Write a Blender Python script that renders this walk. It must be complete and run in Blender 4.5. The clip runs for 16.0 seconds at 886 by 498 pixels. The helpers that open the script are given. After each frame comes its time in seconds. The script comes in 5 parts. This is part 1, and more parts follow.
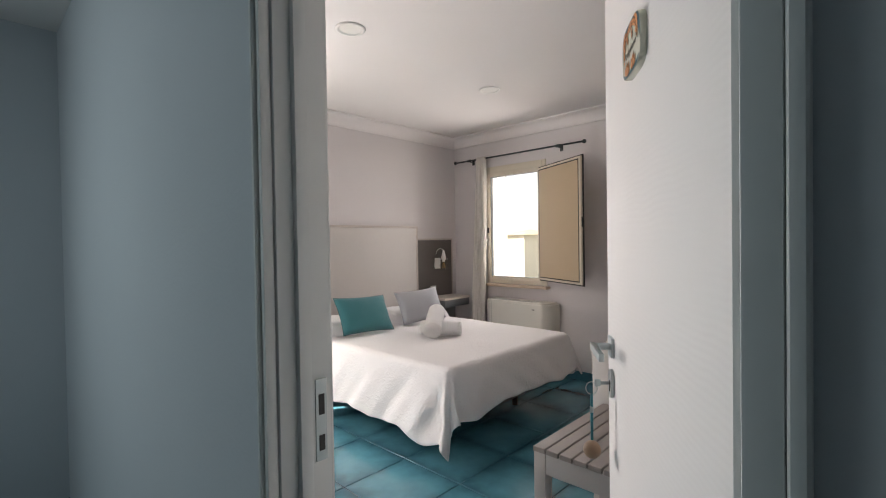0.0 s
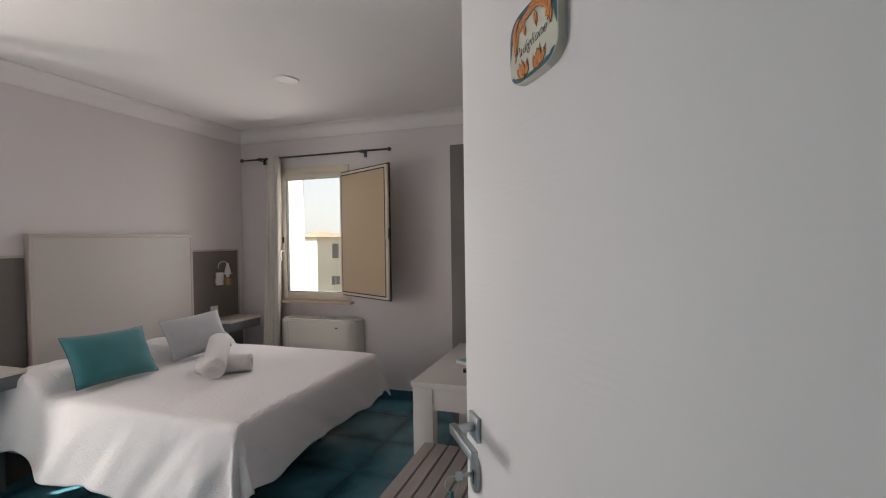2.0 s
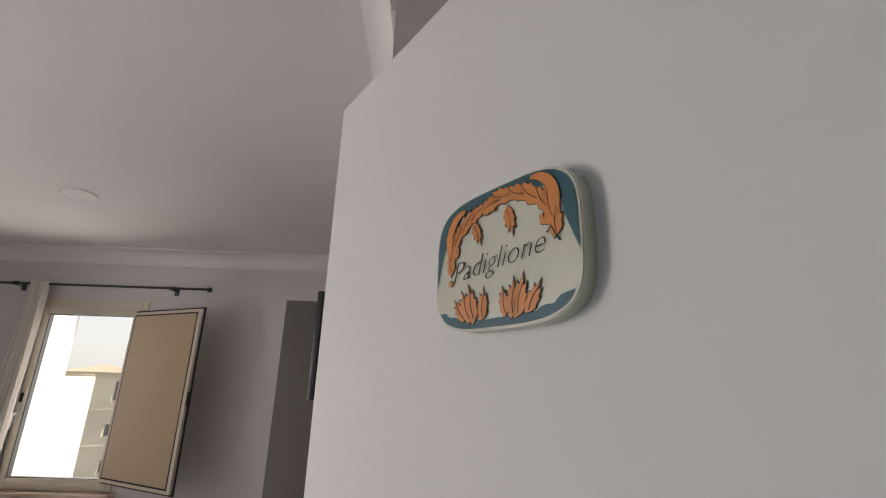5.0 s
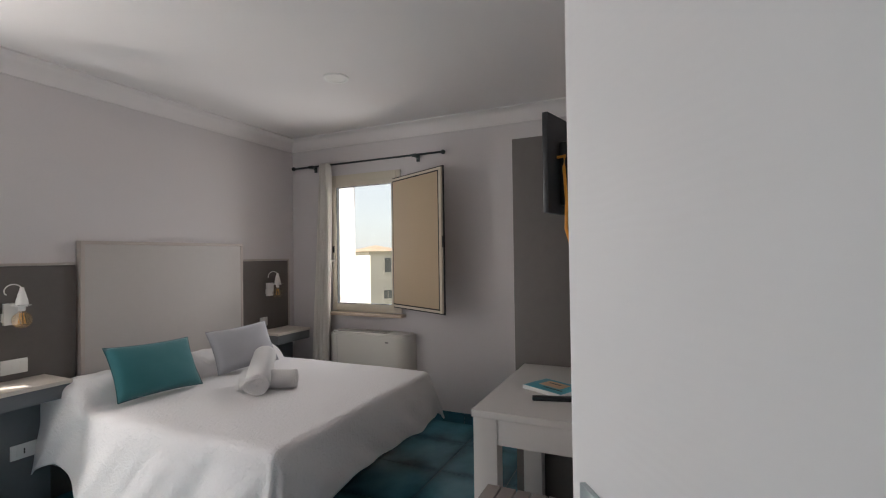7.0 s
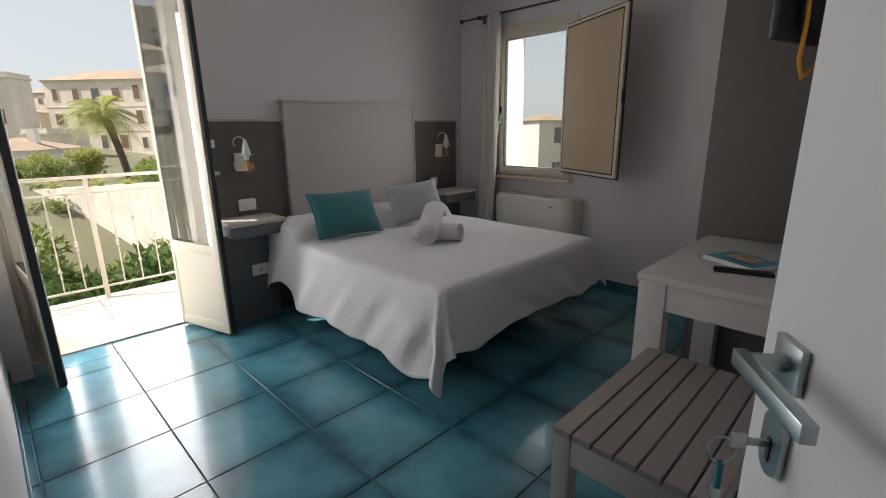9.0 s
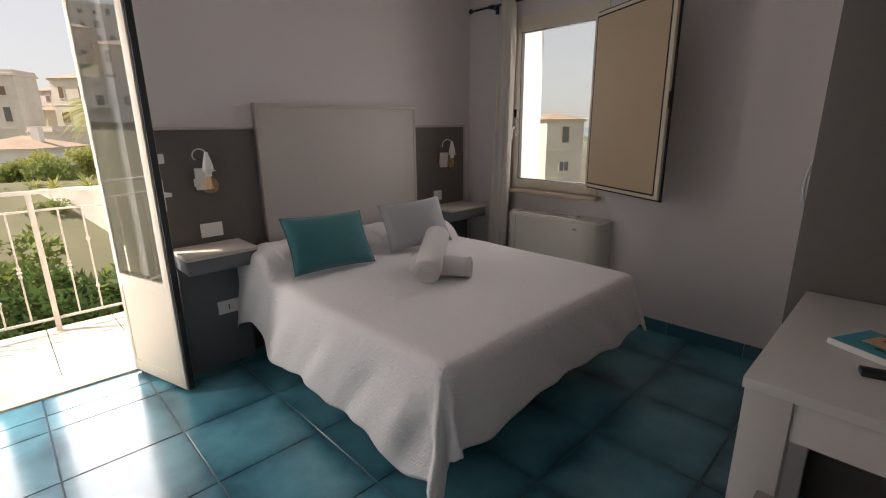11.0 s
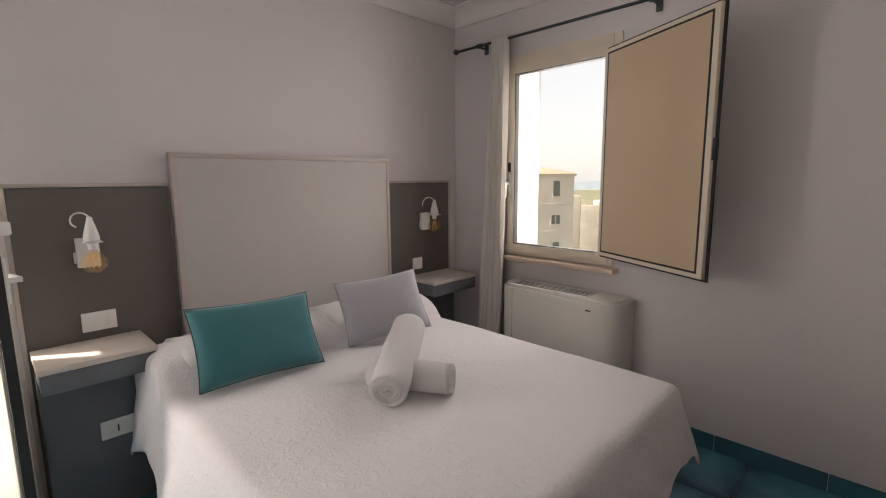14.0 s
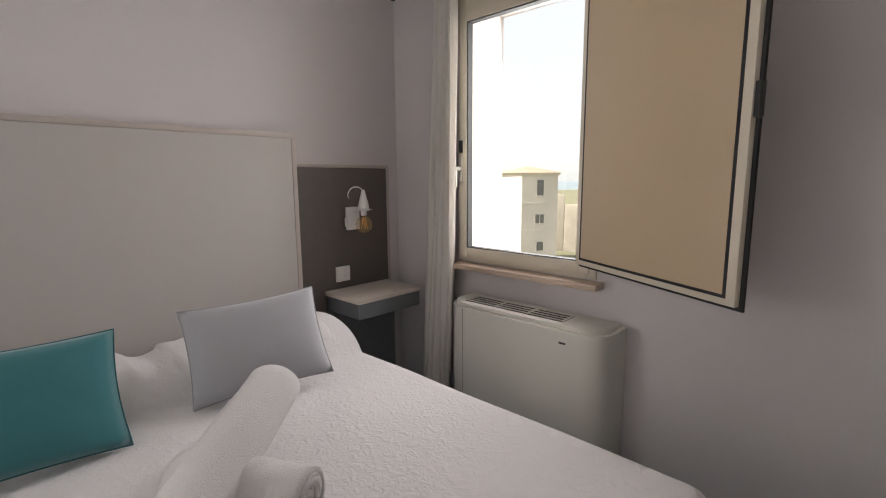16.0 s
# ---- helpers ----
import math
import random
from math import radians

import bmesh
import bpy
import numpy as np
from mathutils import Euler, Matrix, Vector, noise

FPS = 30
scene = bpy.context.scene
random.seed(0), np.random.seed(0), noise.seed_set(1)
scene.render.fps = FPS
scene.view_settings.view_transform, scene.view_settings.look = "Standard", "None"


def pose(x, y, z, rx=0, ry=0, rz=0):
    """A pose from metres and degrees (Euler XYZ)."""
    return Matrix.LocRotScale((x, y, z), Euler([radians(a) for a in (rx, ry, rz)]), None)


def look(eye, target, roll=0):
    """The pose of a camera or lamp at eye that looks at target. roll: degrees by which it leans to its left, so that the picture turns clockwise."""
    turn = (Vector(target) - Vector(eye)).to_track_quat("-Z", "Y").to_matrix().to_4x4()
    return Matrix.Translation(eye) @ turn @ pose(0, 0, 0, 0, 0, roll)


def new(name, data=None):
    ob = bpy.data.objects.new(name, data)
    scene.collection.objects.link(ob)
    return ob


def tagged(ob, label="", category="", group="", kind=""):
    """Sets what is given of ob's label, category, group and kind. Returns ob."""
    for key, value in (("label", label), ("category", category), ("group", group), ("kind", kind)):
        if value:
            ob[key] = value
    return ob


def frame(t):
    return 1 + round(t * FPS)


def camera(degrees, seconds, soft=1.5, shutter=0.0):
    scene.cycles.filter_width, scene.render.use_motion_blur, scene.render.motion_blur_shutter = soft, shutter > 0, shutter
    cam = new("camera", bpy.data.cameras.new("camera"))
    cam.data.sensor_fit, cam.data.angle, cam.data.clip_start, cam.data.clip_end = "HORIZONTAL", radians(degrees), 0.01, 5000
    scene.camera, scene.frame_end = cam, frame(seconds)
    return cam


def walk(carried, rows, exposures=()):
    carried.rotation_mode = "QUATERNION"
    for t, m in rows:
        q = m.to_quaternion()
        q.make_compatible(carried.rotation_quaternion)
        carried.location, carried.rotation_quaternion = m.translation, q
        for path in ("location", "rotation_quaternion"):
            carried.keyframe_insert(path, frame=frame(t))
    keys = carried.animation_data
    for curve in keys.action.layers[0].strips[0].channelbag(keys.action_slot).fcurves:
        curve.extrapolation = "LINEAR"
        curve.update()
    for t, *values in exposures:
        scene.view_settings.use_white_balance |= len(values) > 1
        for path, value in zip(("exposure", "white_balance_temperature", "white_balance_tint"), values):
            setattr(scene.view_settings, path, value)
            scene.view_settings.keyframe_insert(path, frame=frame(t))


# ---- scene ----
cam = camera(87.7, 16.0, soft=1.1)
# seconds, stops, kelvin, tint: the clip's camera adjusts itself on the way
EXPOSURES = [(0.0, 1.88, 6620, 13), (1.0, 1.62, 6520, 12), (2.0, 1.32, 6500, 13), (3.5, 1.18, 6650, 16), (6.5, 1.34, 6450, 12), (7.5, 1.06, 6150, 10), (8.2, 0.72, 6150, 9), (10.5, 0.68, 6550, 14), (11.5, 0.86, 6750, 17), (12.5, 1.08, 7000, 19), (14.0, 1.42, 6800, 17), (16.0, 1.54, 6480, 13)]
PATH = [
    (0, (-4.102, -3.686, 1.353), (-2.652, -2.309, 1.321), -0.9),
    (0.5, (-4.137, -3.586, 1.378), (-2.42, -2.561, 1.341), -0.6),
    (1, (-4.144, -3.52, 1.391), (-2.282, -2.791, 1.354), -0.7),
    (1.5, (-4.018, -3.458, 1.419), (-2.124, -2.816, 1.38), -0.5),
    (2, (-3.845, -3.42, 1.447), (-1.945, -2.796, 1.408), -0.8),
    (2.5, (-3.669, -3.362, 1.530), (-1.749, -2.812, 1.616), -0.4),
    (3, (-3.622, -3.335, 1.624), (-1.69, -3.035, 2.046), 0.7),
    (3.5, (-3.601, -3.334, 1.622), (-1.71, -3.17, 2.252), 1.9),
    (4, (-3.54, -3.325, 1.636), (-1.655, -3.303, 2.303), 2.5),
    (6.5, (-3.505, -3.266, 1.525), (-1.543, -3.263, 1.916), 1.1),
    (7, (-3.573, -3.271, 1.399), (-1.753, -2.442, 1.427), -0.8),
    (7.5, (-3.617, -3.287, 1.323), (-2.063, -2.068, 1.008), -0.7),
    (8, (-3.622, -3.291, 1.312), (-2.212, -1.966, 0.809), -0.6),
    (10.5, (-3.172, -2.965, 1.341), (-1.822, -1.577, 0.838), -0.8),
    (11, (-3.086, -2.829, 1.378), (-1.739, -1.443, 0.864), -0.6),
    (11.5, (-3.035, -2.777, 1.4), (-1.681, -1.389, 0.91), -0.6),
    (12, (-2.938, -2.723, 1.406), (-1.565, -1.32, 1.022), -0.7),
    (12.5, (-2.871, -2.663, 1.398), (-1.487, -1.251, 1.095), -0.7),
    (13, (-2.786, -2.637, 1.384), (-1.416, -1.208, 1.098), -0.6),
    (13.5, (-2.667, -2.539, 1.395), (-1.308, -1.102, 1.1), -0.5),
    (14, (-2.534, -2.386, 1.388), (-1.132, -0.99, 1.093), -0.5),
    (14.5, (-2.388, -2.309, 1.323), (-0.945, -0.956, 1.028), -0.5),
    (15, (-2.204, -2.249, 1.315), (-0.756, -0.902, 1.015), -0.6),
    (15.5, (-1.993, -2.163, 1.292), (-0.559, -0.799, 1.005), -0.6),
    (16, (-1.811, -2.057, 1.307), (-0.366, -0.706, 1.01), -0.4),
]
walk(cam, [(t, look(eye, target, roll)) for t, eye, target, roll in PATH], EXPOSURES)

# ---------------------------------------------------------------- light
SUN_AZ, SUN_EL = radians(147), radians(46)          # direction towards the sun, counted from +x
world = bpy.data.worlds.new("world")
scene.world = world
world.use_nodes = True
wn = world.node_tree.nodes
sky = wn.new("ShaderNodeTexSky")
sky.sky_type, sky.sun_disc = "NISHITA", False
sky.sun_elevation, sky.sun_rotation = SUN_EL, radians(90) - SUN_AZ
sky.air_density, sky.dust_density = 1.0, 1.5
haze = wn.new("ShaderNodeMix")                       # summer haze over the whole sky
haze.data_type = "RGBA"
haze.inputs["Factor"].default_value = 0.80
haze.inputs["B"].default_value = (4.25, 4.2, 4.05, 1)
world.node_tree.links.new(sky.outputs[0], haze.inputs["A"])
world.node_tree.links.new(haze.outputs["Result"], wn["Background"].inputs[0])
wn["Background"].inputs[1].default_value = 0.11
sun = new("sun", bpy.data.lights.new("sun", "SUN"))
sun.data.energy, sun.data.angle, sun.data.color = 5.0, radians(0.5), (1.0, 0.93, 0.82)
sun.matrix_world = look((math.cos(SUN_AZ) * math.cos(SUN_EL), math.sin(SUN_AZ) * math.cos(SUN_EL), math.sin(SUN_EL)), (0, 0, 0))


def area_lamp(name, m, w, h, power, colour):
    ob = new(name, bpy.data.lights.new(name, "AREA"))
    ob.data.shape, ob.data.size, ob.data.size_y, ob.data.energy, ob.data.color = "RECTANGLE", w, h, power, colour
    ob.matrix_world = m
    return ob


# Area lamps added at the balcony door and window strengthen the skylight.
area_lamp("balcony_daylight", look((-3.37, 0.33, 1.15), (-0.3, -2.6, 1.2)), 0.22, 2.0, 7.5, (1.0, 0.97, 0.95))
area_lamp("balcony_side_daylight", look((-2.5, 0.9, 1.25), (-3.0, -3, 0.9)), 1.1, 2.0, 44, (1.0, 0.97, 0.95))
area_lamp("window_daylight", look((0.42, -0.865, 1.52), (-3, -1.1, 1.2)), 0.72, 1.24, 8.2, (1.0, 0.97, 0.95))
# Added fill lamp inside the closed hall, which has no window.
area_lamp("hall_fill", look((-5.2, -1.3, 1.5), (-3.75, -2.8, 1.2)), 0.9, 1.6, 2.5, (0.80, 0.97, 1.0))

# ---------------------------------------------------------------- materials


def material(name, colour, rough=0.5, metal=0.0, grain=0.0, scale=40.0, stain=0.0, stain_scale=2.5, bump=0.0, bump_scale=None,
             random_value=0.0, sheen=0.0, coat=0.0, translucent=0.0, specular=0.5):
    m = bpy.data.materials.new(name)
    m.use_nodes = True
    nt = m.node_tree
    b = nt.nodes["Principled BSDF"]
    b.inputs["Roughness"].default_value, b.inputs["Metallic"].default_value = rough, metal
    b.inputs["Sheen Weight"].default_value, b.inputs["Coat Weight"].default_value = sheen, coat
    b.inputs["Specular IOR Level"].default_value = specular
    b.inputs["Base Color"].default_value = (*colour, 1)
    tc = nt.nodes.new("ShaderNodeTexCoord")
    last = None

    def mix(prev, fac_out, amount, dark):
        mx = nt.nodes.new("ShaderNodeMix")
        mx.data_type = "RGBA"
        mr = nt.nodes.new("ShaderNodeMapRange")
        mr.inputs["From Min"].default_value, mr.inputs["From Max"].default_value = 0.35, 0.7
        mr.inputs["To Min"].default_value, mr.inputs["To Max"].default_value = 0.0, amount
        nt.links.new(fac_out, mr.inputs["Value"])
        nt.links.new(mr.outputs[0], mx.inputs["Factor"])
        if prev is None:
            mx.inputs["A"].default_value = (*colour, 1)
        else:
            nt.links.new(prev, mx.inputs["A"])
        mx.inputs["B"].default_value = (*dark, 1)
        return mx.outputs["Result"]

    def noise_tex(s, d):
        n = nt.nodes.new("ShaderNodeTexNoise")
        n.inputs["Scale"].default_value, n.inputs["Detail"].default_value = s, d
        nt.links.new(tc.outputs["Object"], n.inputs["Vector"])
        return n.outputs["Fac"]

    if stain:
        last = mix(last, noise_tex(stain_scale, 6), stain, [c * 0.55 for c in colour])
    if grain:
        last = mix(last, noise_tex(scale, 3), grain, [c * 0.6 for c in colour])
    if random_value:
        oi = nt.nodes.new("ShaderNodeObjectInfo")
        hsv = nt.nodes.new("ShaderNodeHueSaturation")
        mr = nt.nodes.new("ShaderNodeMapRange")
        mr.inputs["To Min"].default_value, mr.inputs["To Max"].default_value = 1 - random_value, 1 + random_value
        nt.links.new(oi.outputs["Random"], mr.inputs["Value"])
        nt.links.new(mr.outputs[0], hsv.inputs["Value"])
        if last is None:
            hsv.inputs["Color"].default_value = (*colour, 1)
        else:
            nt.links.new(last, hsv.inputs["Color"])
        last = hsv.outputs["Color"]
    if last is not None:
        nt.links.new(last, b.inputs["Base Color"])
    if bump:
        bp = nt.nodes.new("ShaderNodeBump")
        bp.inputs["Strength"].default_value, bp.inputs["Distance"].default_value = bump, 0.01
        nt.links.new(noise_tex(bump_scale or scale, 4), bp.inputs["Height"])
        nt.links.new(bp.outputs[0], b.inputs["Normal"])
    if translucent:
        tr = nt.nodes.new("ShaderNodeBsdfTranslucent")
        tr.inputs["Color"].default_value = (*colour, 1)
        ms = nt.nodes.new("ShaderNodeMixShader")
        ms.inputs[0].default_value = translucent
        nt.links.new(b.outputs[0], ms.inputs[1])
        nt.links.new(tr.outputs[0], ms.inputs[2])
        nt.links.new(ms.outputs[0], nt.nodes["Material Output"].inputs["Surface"])
    return m


def clear_glass(name, colour=(1, 1, 1), reflect=0.04):
    """A thin pane: it lets the view through straight and reflects a little."""
    m = bpy.data.materials.new(name)
    m.use_nodes = True
    nt = m.node_tree
    nt.nodes.remove(nt.nodes["Principled BSDF"])
    tp, gl = nt.nodes.new("ShaderNodeBsdfTransparent"), nt.nodes.new("ShaderNodeBsdfGlossy")
    tp.inputs["Color"].default_value = (*colour, 1)
    gl.inputs["Roughness"].default_value = 0.02
    lw, ms = nt.nodes.new("ShaderNodeLayerWeight"), nt.nodes.new("ShaderNodeMixShader")
    lw.inputs["Blend"].default_value = 0.5
    pw, ad = nt.nodes.new("ShaderNodeMath"), nt.nodes.new("ShaderNodeMath")
    pw.operation, ad.operation = "POWER", "MULTIPLY_ADD"
    pw.inputs[1].default_value, ad.inputs[1].default_value, ad.inputs[2].default_value = 4.0, 0.94, reflect
    nt.links.new(lw.outputs["Facing"], pw.inputs[0])
    nt.links.new(pw.outputs[0], ad.inputs[0])
    nt.links.new(ad.outputs[0], ms.inputs[0])
    nt.links.new(tp.outputs[0], ms.inputs[1])
    nt.links.new(gl.outputs[0], ms.inputs[2])
    nt.links.new(ms.outputs[0], nt.nodes["Material Output"].inputs["Surface"])
    return m


def glazed_tile(name):
    """Hand-shaded blue glaze: cloudy, darker towards each tile's rim."""
    m = material(name, (0.03, 0.17, 0.23), 0.21, coat=0.2)
    nt = m.node_tree
    b = nt.nodes["Principled BSDF"]
    tc = nt.nodes.new("ShaderNodeTexCoord")
    oi = nt.nodes.new("ShaderNodeObjectInfo")
    geo = nt.nodes.new("ShaderNodeNewGeometry")
    cloud = nt.nodes.new("ShaderNodeTexNoise")
    cloud.inputs["Scale"].default_value, cloud.inputs["Detail"].default_value, cloud.inputs["Roughness"].default_value = 3.6, 5, 0.55
    nt.links.new(geo.outputs["Position"], cloud.inputs["Vector"])
    sep = nt.nodes.new("ShaderNodeSeparateXYZ")
    nt.links.new(tc.outputs["Object"], sep.inputs[0])

    def math_node(op, a, b_=None, v=0.0):
        n = nt.nodes.new("ShaderNodeMath")
        n.operation = op
        nt.links.new(a, n.inputs[0])
        if b_ is not None:
            nt.links.new(b_, n.inputs[1])
        else:
            n.inputs[1].default_value = v
        return n.outputs[0]

    ax, ay = math_node("ABSOLUTE", sep.outputs[0]), math_node("ABSOLUTE", sep.outputs[1])
    rim = math_node("MULTIPLY", math_node("MAXIMUM", ax, ay), None, 4.4)
    rim = math_node("POWER", rim, None, 3.0)
    val = math_node("ADD", math_node("MULTIPLY", rim, None, -0.38), cloud.outputs["Fac"])
    val = math_node("ADD", val, math_node("MULTIPLY", oi.outputs["Random"], None, 0.14))
    ramp = nt.nodes.new("ShaderNodeValToRGB")
    ramp.color_ramp.elements[0].position, ramp.color_ramp.elements[0].color = 0.15, (0.024, 0.096, 0.135, 1)
    ramp.color_ramp.elements[1].position, ramp.color_ramp.elements[1].color = 0.80, (0.115, 0.335, 0.415, 1)
    nt.links.new(val, ramp.inputs[0])
    nt.links.new(ramp.outputs[0], b.inputs["Base Color"])
    bp = nt.nodes.new("ShaderNodeBump")
    bp.inputs["Strength"].default_value, bp.inputs["Distance"].default_value = 0.12, 0.01
    nt.links.new(cloud.outputs["Fac"], bp.inputs["Height"])
    nt.links.new(bp.outputs[0], b.inputs["Normal"])
    return m


PAINT = material("wall_paint", (0.66, 0.625, 0.625), 0.8, grain=0.03, scale=60, stain=0.04, stain_scale=1.2, bump=0.06, bump_scale=90)
CEILING = material("ceiling_paint", (0.78, 0.75, 0.74), 0.85, stain=0.03, bump=0.04, bump_scale=60)
HALL_PAINT = material("hall_paint", (0.60, 0.63, 0.66), 0.8, stain=0.04, bump=0.06, bump_scale=90)
TILE = glazed_tile("blue_glazed_tile")
GROUT = material("grout", (0.09, 0.15, 0.17), 0.8, grain=0.2, scale=90)
SKIRT = material("skirting_tile", (0.045, 0.15, 0.20), 0.25, stain=0.4, stain_scale=5, random_value=0.12)
DOOR_WHITE = material("door_lacquer", (0.70, 0.69, 0.685), 0.65, stain=0.03, bump=0.05, bump_scale=25)
nt = DOOR_WHITE.node_tree
wv, tc_, bp_ = nt.nodes.new("ShaderNodeTexWave"), nt.nodes.new("ShaderNodeTexCoord"), nt.nodes.new("ShaderNodeBump")
wv.bands_direction = "Z"
wv.inputs["Scale"].default_value, wv.inputs["Distortion"].default_value, wv.inputs["Detail"].default_value, wv.inputs["Detail Scale"].default_value = 26, 5, 2, 0.4
bp_.inputs["Strength"].default_value, bp_.inputs["Distance"].default_value = 0.05, 0.002
nt.links.new(tc_.outputs["Object"], wv.inputs["Vector"])
nt.links.new(wv.outputs["Fac"], bp_.inputs["Height"])
nt.links.new(bp_.outputs[0], nt.nodes["Principled BSDF"].inputs["Normal"])
FRAME_GREY = material("door_frame_paint", (0.68, 0.69, 0.68), 0.5, stain=0.04)
TAUPE = material("taupe_laminate", (0.125, 0.110, 0.100), 0.55, grain=0.15, scale=25, bump=0.03)
TAUPE_TRIM = material("taupe_trim", (0.50, 0.44, 0.40), 0.5, stain=0.05)
DRAWER = material("drawer_grey", (0.13, 0.14, 0.15), 0.5, grain=0.1)
HEADBOARD = material("headboard_laminate", (0.51, 0.48, 0.455), 0.55, grain=0.04, scale=30, bump=0.03)
SHELF_TOP = material("light_oak_top", (0.58, 0.52, 0.46), 0.45, grain=0.12, scale=18)
COVERLET = material("quilted_coverlet", (0.74, 0.72, 0.72), 0.9, stain=0.03, bump=0.75, bump_scale=42, sheen=0.2)
nt = COVERLET.node_tree
nz, tc_, sb, ab, bp_ = (nt.nodes.new(k) for k in ("ShaderNodeTexNoise", "ShaderNodeTexCoord", "ShaderNodeMath", "ShaderNodeMath", "ShaderNodeBump"))
nz.inputs["Scale"].default_value, nz.inputs["Detail"].default_value, nz.inputs["Distortion"].default_value = 36, 2.5, 0.6
sb.operation, ab.operation = "SUBTRACT", "ABSOLUTE"
sb.inputs[1].default_value = 0.5
bp_.inputs["Strength"].default_value, bp_.inputs["Distance"].default_value = 0.42, 0.022
nt.links.new(tc_.outputs["Object"], nz.inputs["Vector"])
nt.links.new(nz.outputs["Fac"], sb.inputs[0])
nt.links.new(sb.outputs[0], ab.inputs[0])
nt.links.new(ab.outputs[0], bp_.inputs["Height"])
nt.links.new(bp_.outputs[0], nt.nodes["Principled BSDF"].inputs["Normal"])
SHEET = material("white_sheet", (0.74, 0.72, 0.71), 0.9, bump=0.15, bump_scale=20, sheen=0.2)
TOWEL = material("towel_terry", (0.77, 0.75, 0.74), 1.0, bump=0.8, bump_scale=260, sheen=0.4)
TEAL = material("teal_cloth", (0.033, 0.170, 0.190), 0.9, grain=0.12, scale=300, bump=0.2, bump_scale=500, sheen=0.25)
TEAL_DARK = material("teal_piping", (0.022, 0.115, 0.130), 0.9)
GREY_CLOTH = material("grey_cloth", (0.40, 0.405, 0.43), 0.9, grain=0.1, scale=300, bump=0.2, bump_scale=500, sheen=0.25)
GREY_PIPING = material("grey_piping", (0.35, 0.355, 0.38), 0.9)
BEIGE = material("beige_window_frame", (0.66, 0.60, 0.49), 0.45, stain=0.03)
SHUTTER = material("beige_shutter_panel", (0.54, 0.42, 0.28), 0.5, stain=0.05)
GASKET = material("black_gasket", (0.012, 0.013, 0.014), 0.6)
SILL = material("sill_stone", (0.56, 0.44, 0.34), 0.5, stain=0.15, stain_scale=12)
CURTAIN = material("curtain_cloth", (0.86, 0.83, 0.78), 0.9, bump=0.1, bump_scale=300, translucent=0.42)
IRON = material("dark_iron", (0.07, 0.085, 0.085), 0.45, metal=0.6, stain=0.3, stain_scale=30)
STEEL = material("brushed_steel", (0.42, 0.47, 0.48), 0.32, metal=1.0)
CREAM = material("cream_plastic", (0.66, 0.64, 0.58), 0.4, stain=0.03)
# Near-black: shade inside holes and slots put into colour; also seam and badge.
DARK_FILL = material("dark_fill", (0.03, 0.03, 0.03), 0.7)
WHITE_PLASTIC = material("white_plastic", (0.78, 0.77, 0.74), 0.35)
WHITE_METAL = material("white_metal", (0.78, 0.77, 0.75), 0.35)
BULB = material("amber_glass", (0.72, 0.44, 0.16), 0.06)
BULB.node_tree.nodes["Principled BSDF"].inputs["Alpha"].default_value = 0.22
FILAMENT = material("filament_gold", (0.75, 0.42, 0.10), 0.3, metal=0.7)
GLASS = clear_glass("window_glass", (0.92, 0.93, 0.92))
DOUBLE_GLASS = clear_glass("double_glazing", (0.80, 0.82, 0.81), 0.22)
BENCH = material("bench_taupe_paint", (0.25, 0.22, 0.205), 0.5, grain=0.1, scale=30, random_value=0.06)
BENCH_SIDE = material("bench_side_paint", (0.40, 0.375, 0.36), 0.5, stain=0.05)
DESK = material("desk_laminate", (0.52, 0.495, 0.47), 0.4, stain=0.05, grain=0.04)
WARDROBE = material("wardrobe_cream", (0.62, 0.55, 0.48), 0.5, stain=0.04)
BLACK = material("black_plastic", (0.012, 0.014, 0.016), 0.35)
SCREEN = material("screen_black", (0.006, 0.007, 0.008), 0.12)
ORANGE = material("orange_cable", (0.75, 0.30, 0.02), 0.5)
WOOD_BALL = material("turned_wood", (0.30, 0.19, 0.12), 0.5, grain=0.4, scale=22)
TEAL_STRAP = material("teal_strap", (0.02, 0.17, 0.21), 0.7)
CERAMIC = material("cream_ceramic", (0.60, 0.60, 0.50), 0.25, stain=0.06)
CERAMIC_BLUE = material("blue_ceramic_paint", (0.004, 0.085, 0.115), 0.45, stain=0.4, stain_scale=50)
CERAMIC_ORANGE = material("orange_ceramic_paint", (0.66, 0.23, 0.045), 0.4, stain=0.4, stain_scale=60)
INK = material("black_brush_paint", (0.01, 0.01, 0.012), 0.4)
PAPER = material("paper", (0.72, 0.71, 0.68), 0.7)
PAPER_BLUE = material("cover_blue", (0.05, 0.30, 0.38), 0.35)
PAPER_SKIN = material("cover_orange", (0.62, 0.36, 0.20), 0.35)
STONE_FLOOR = material("balcony_travertine", (0.62, 0.55, 0.47), 0.6, grain=0.15, stain=0.25, stain_scale=6, random_value=0.08)
RAIL = material("rail_paint", (0.52, 0.47, 0.40), 0.4, stain=0.1)

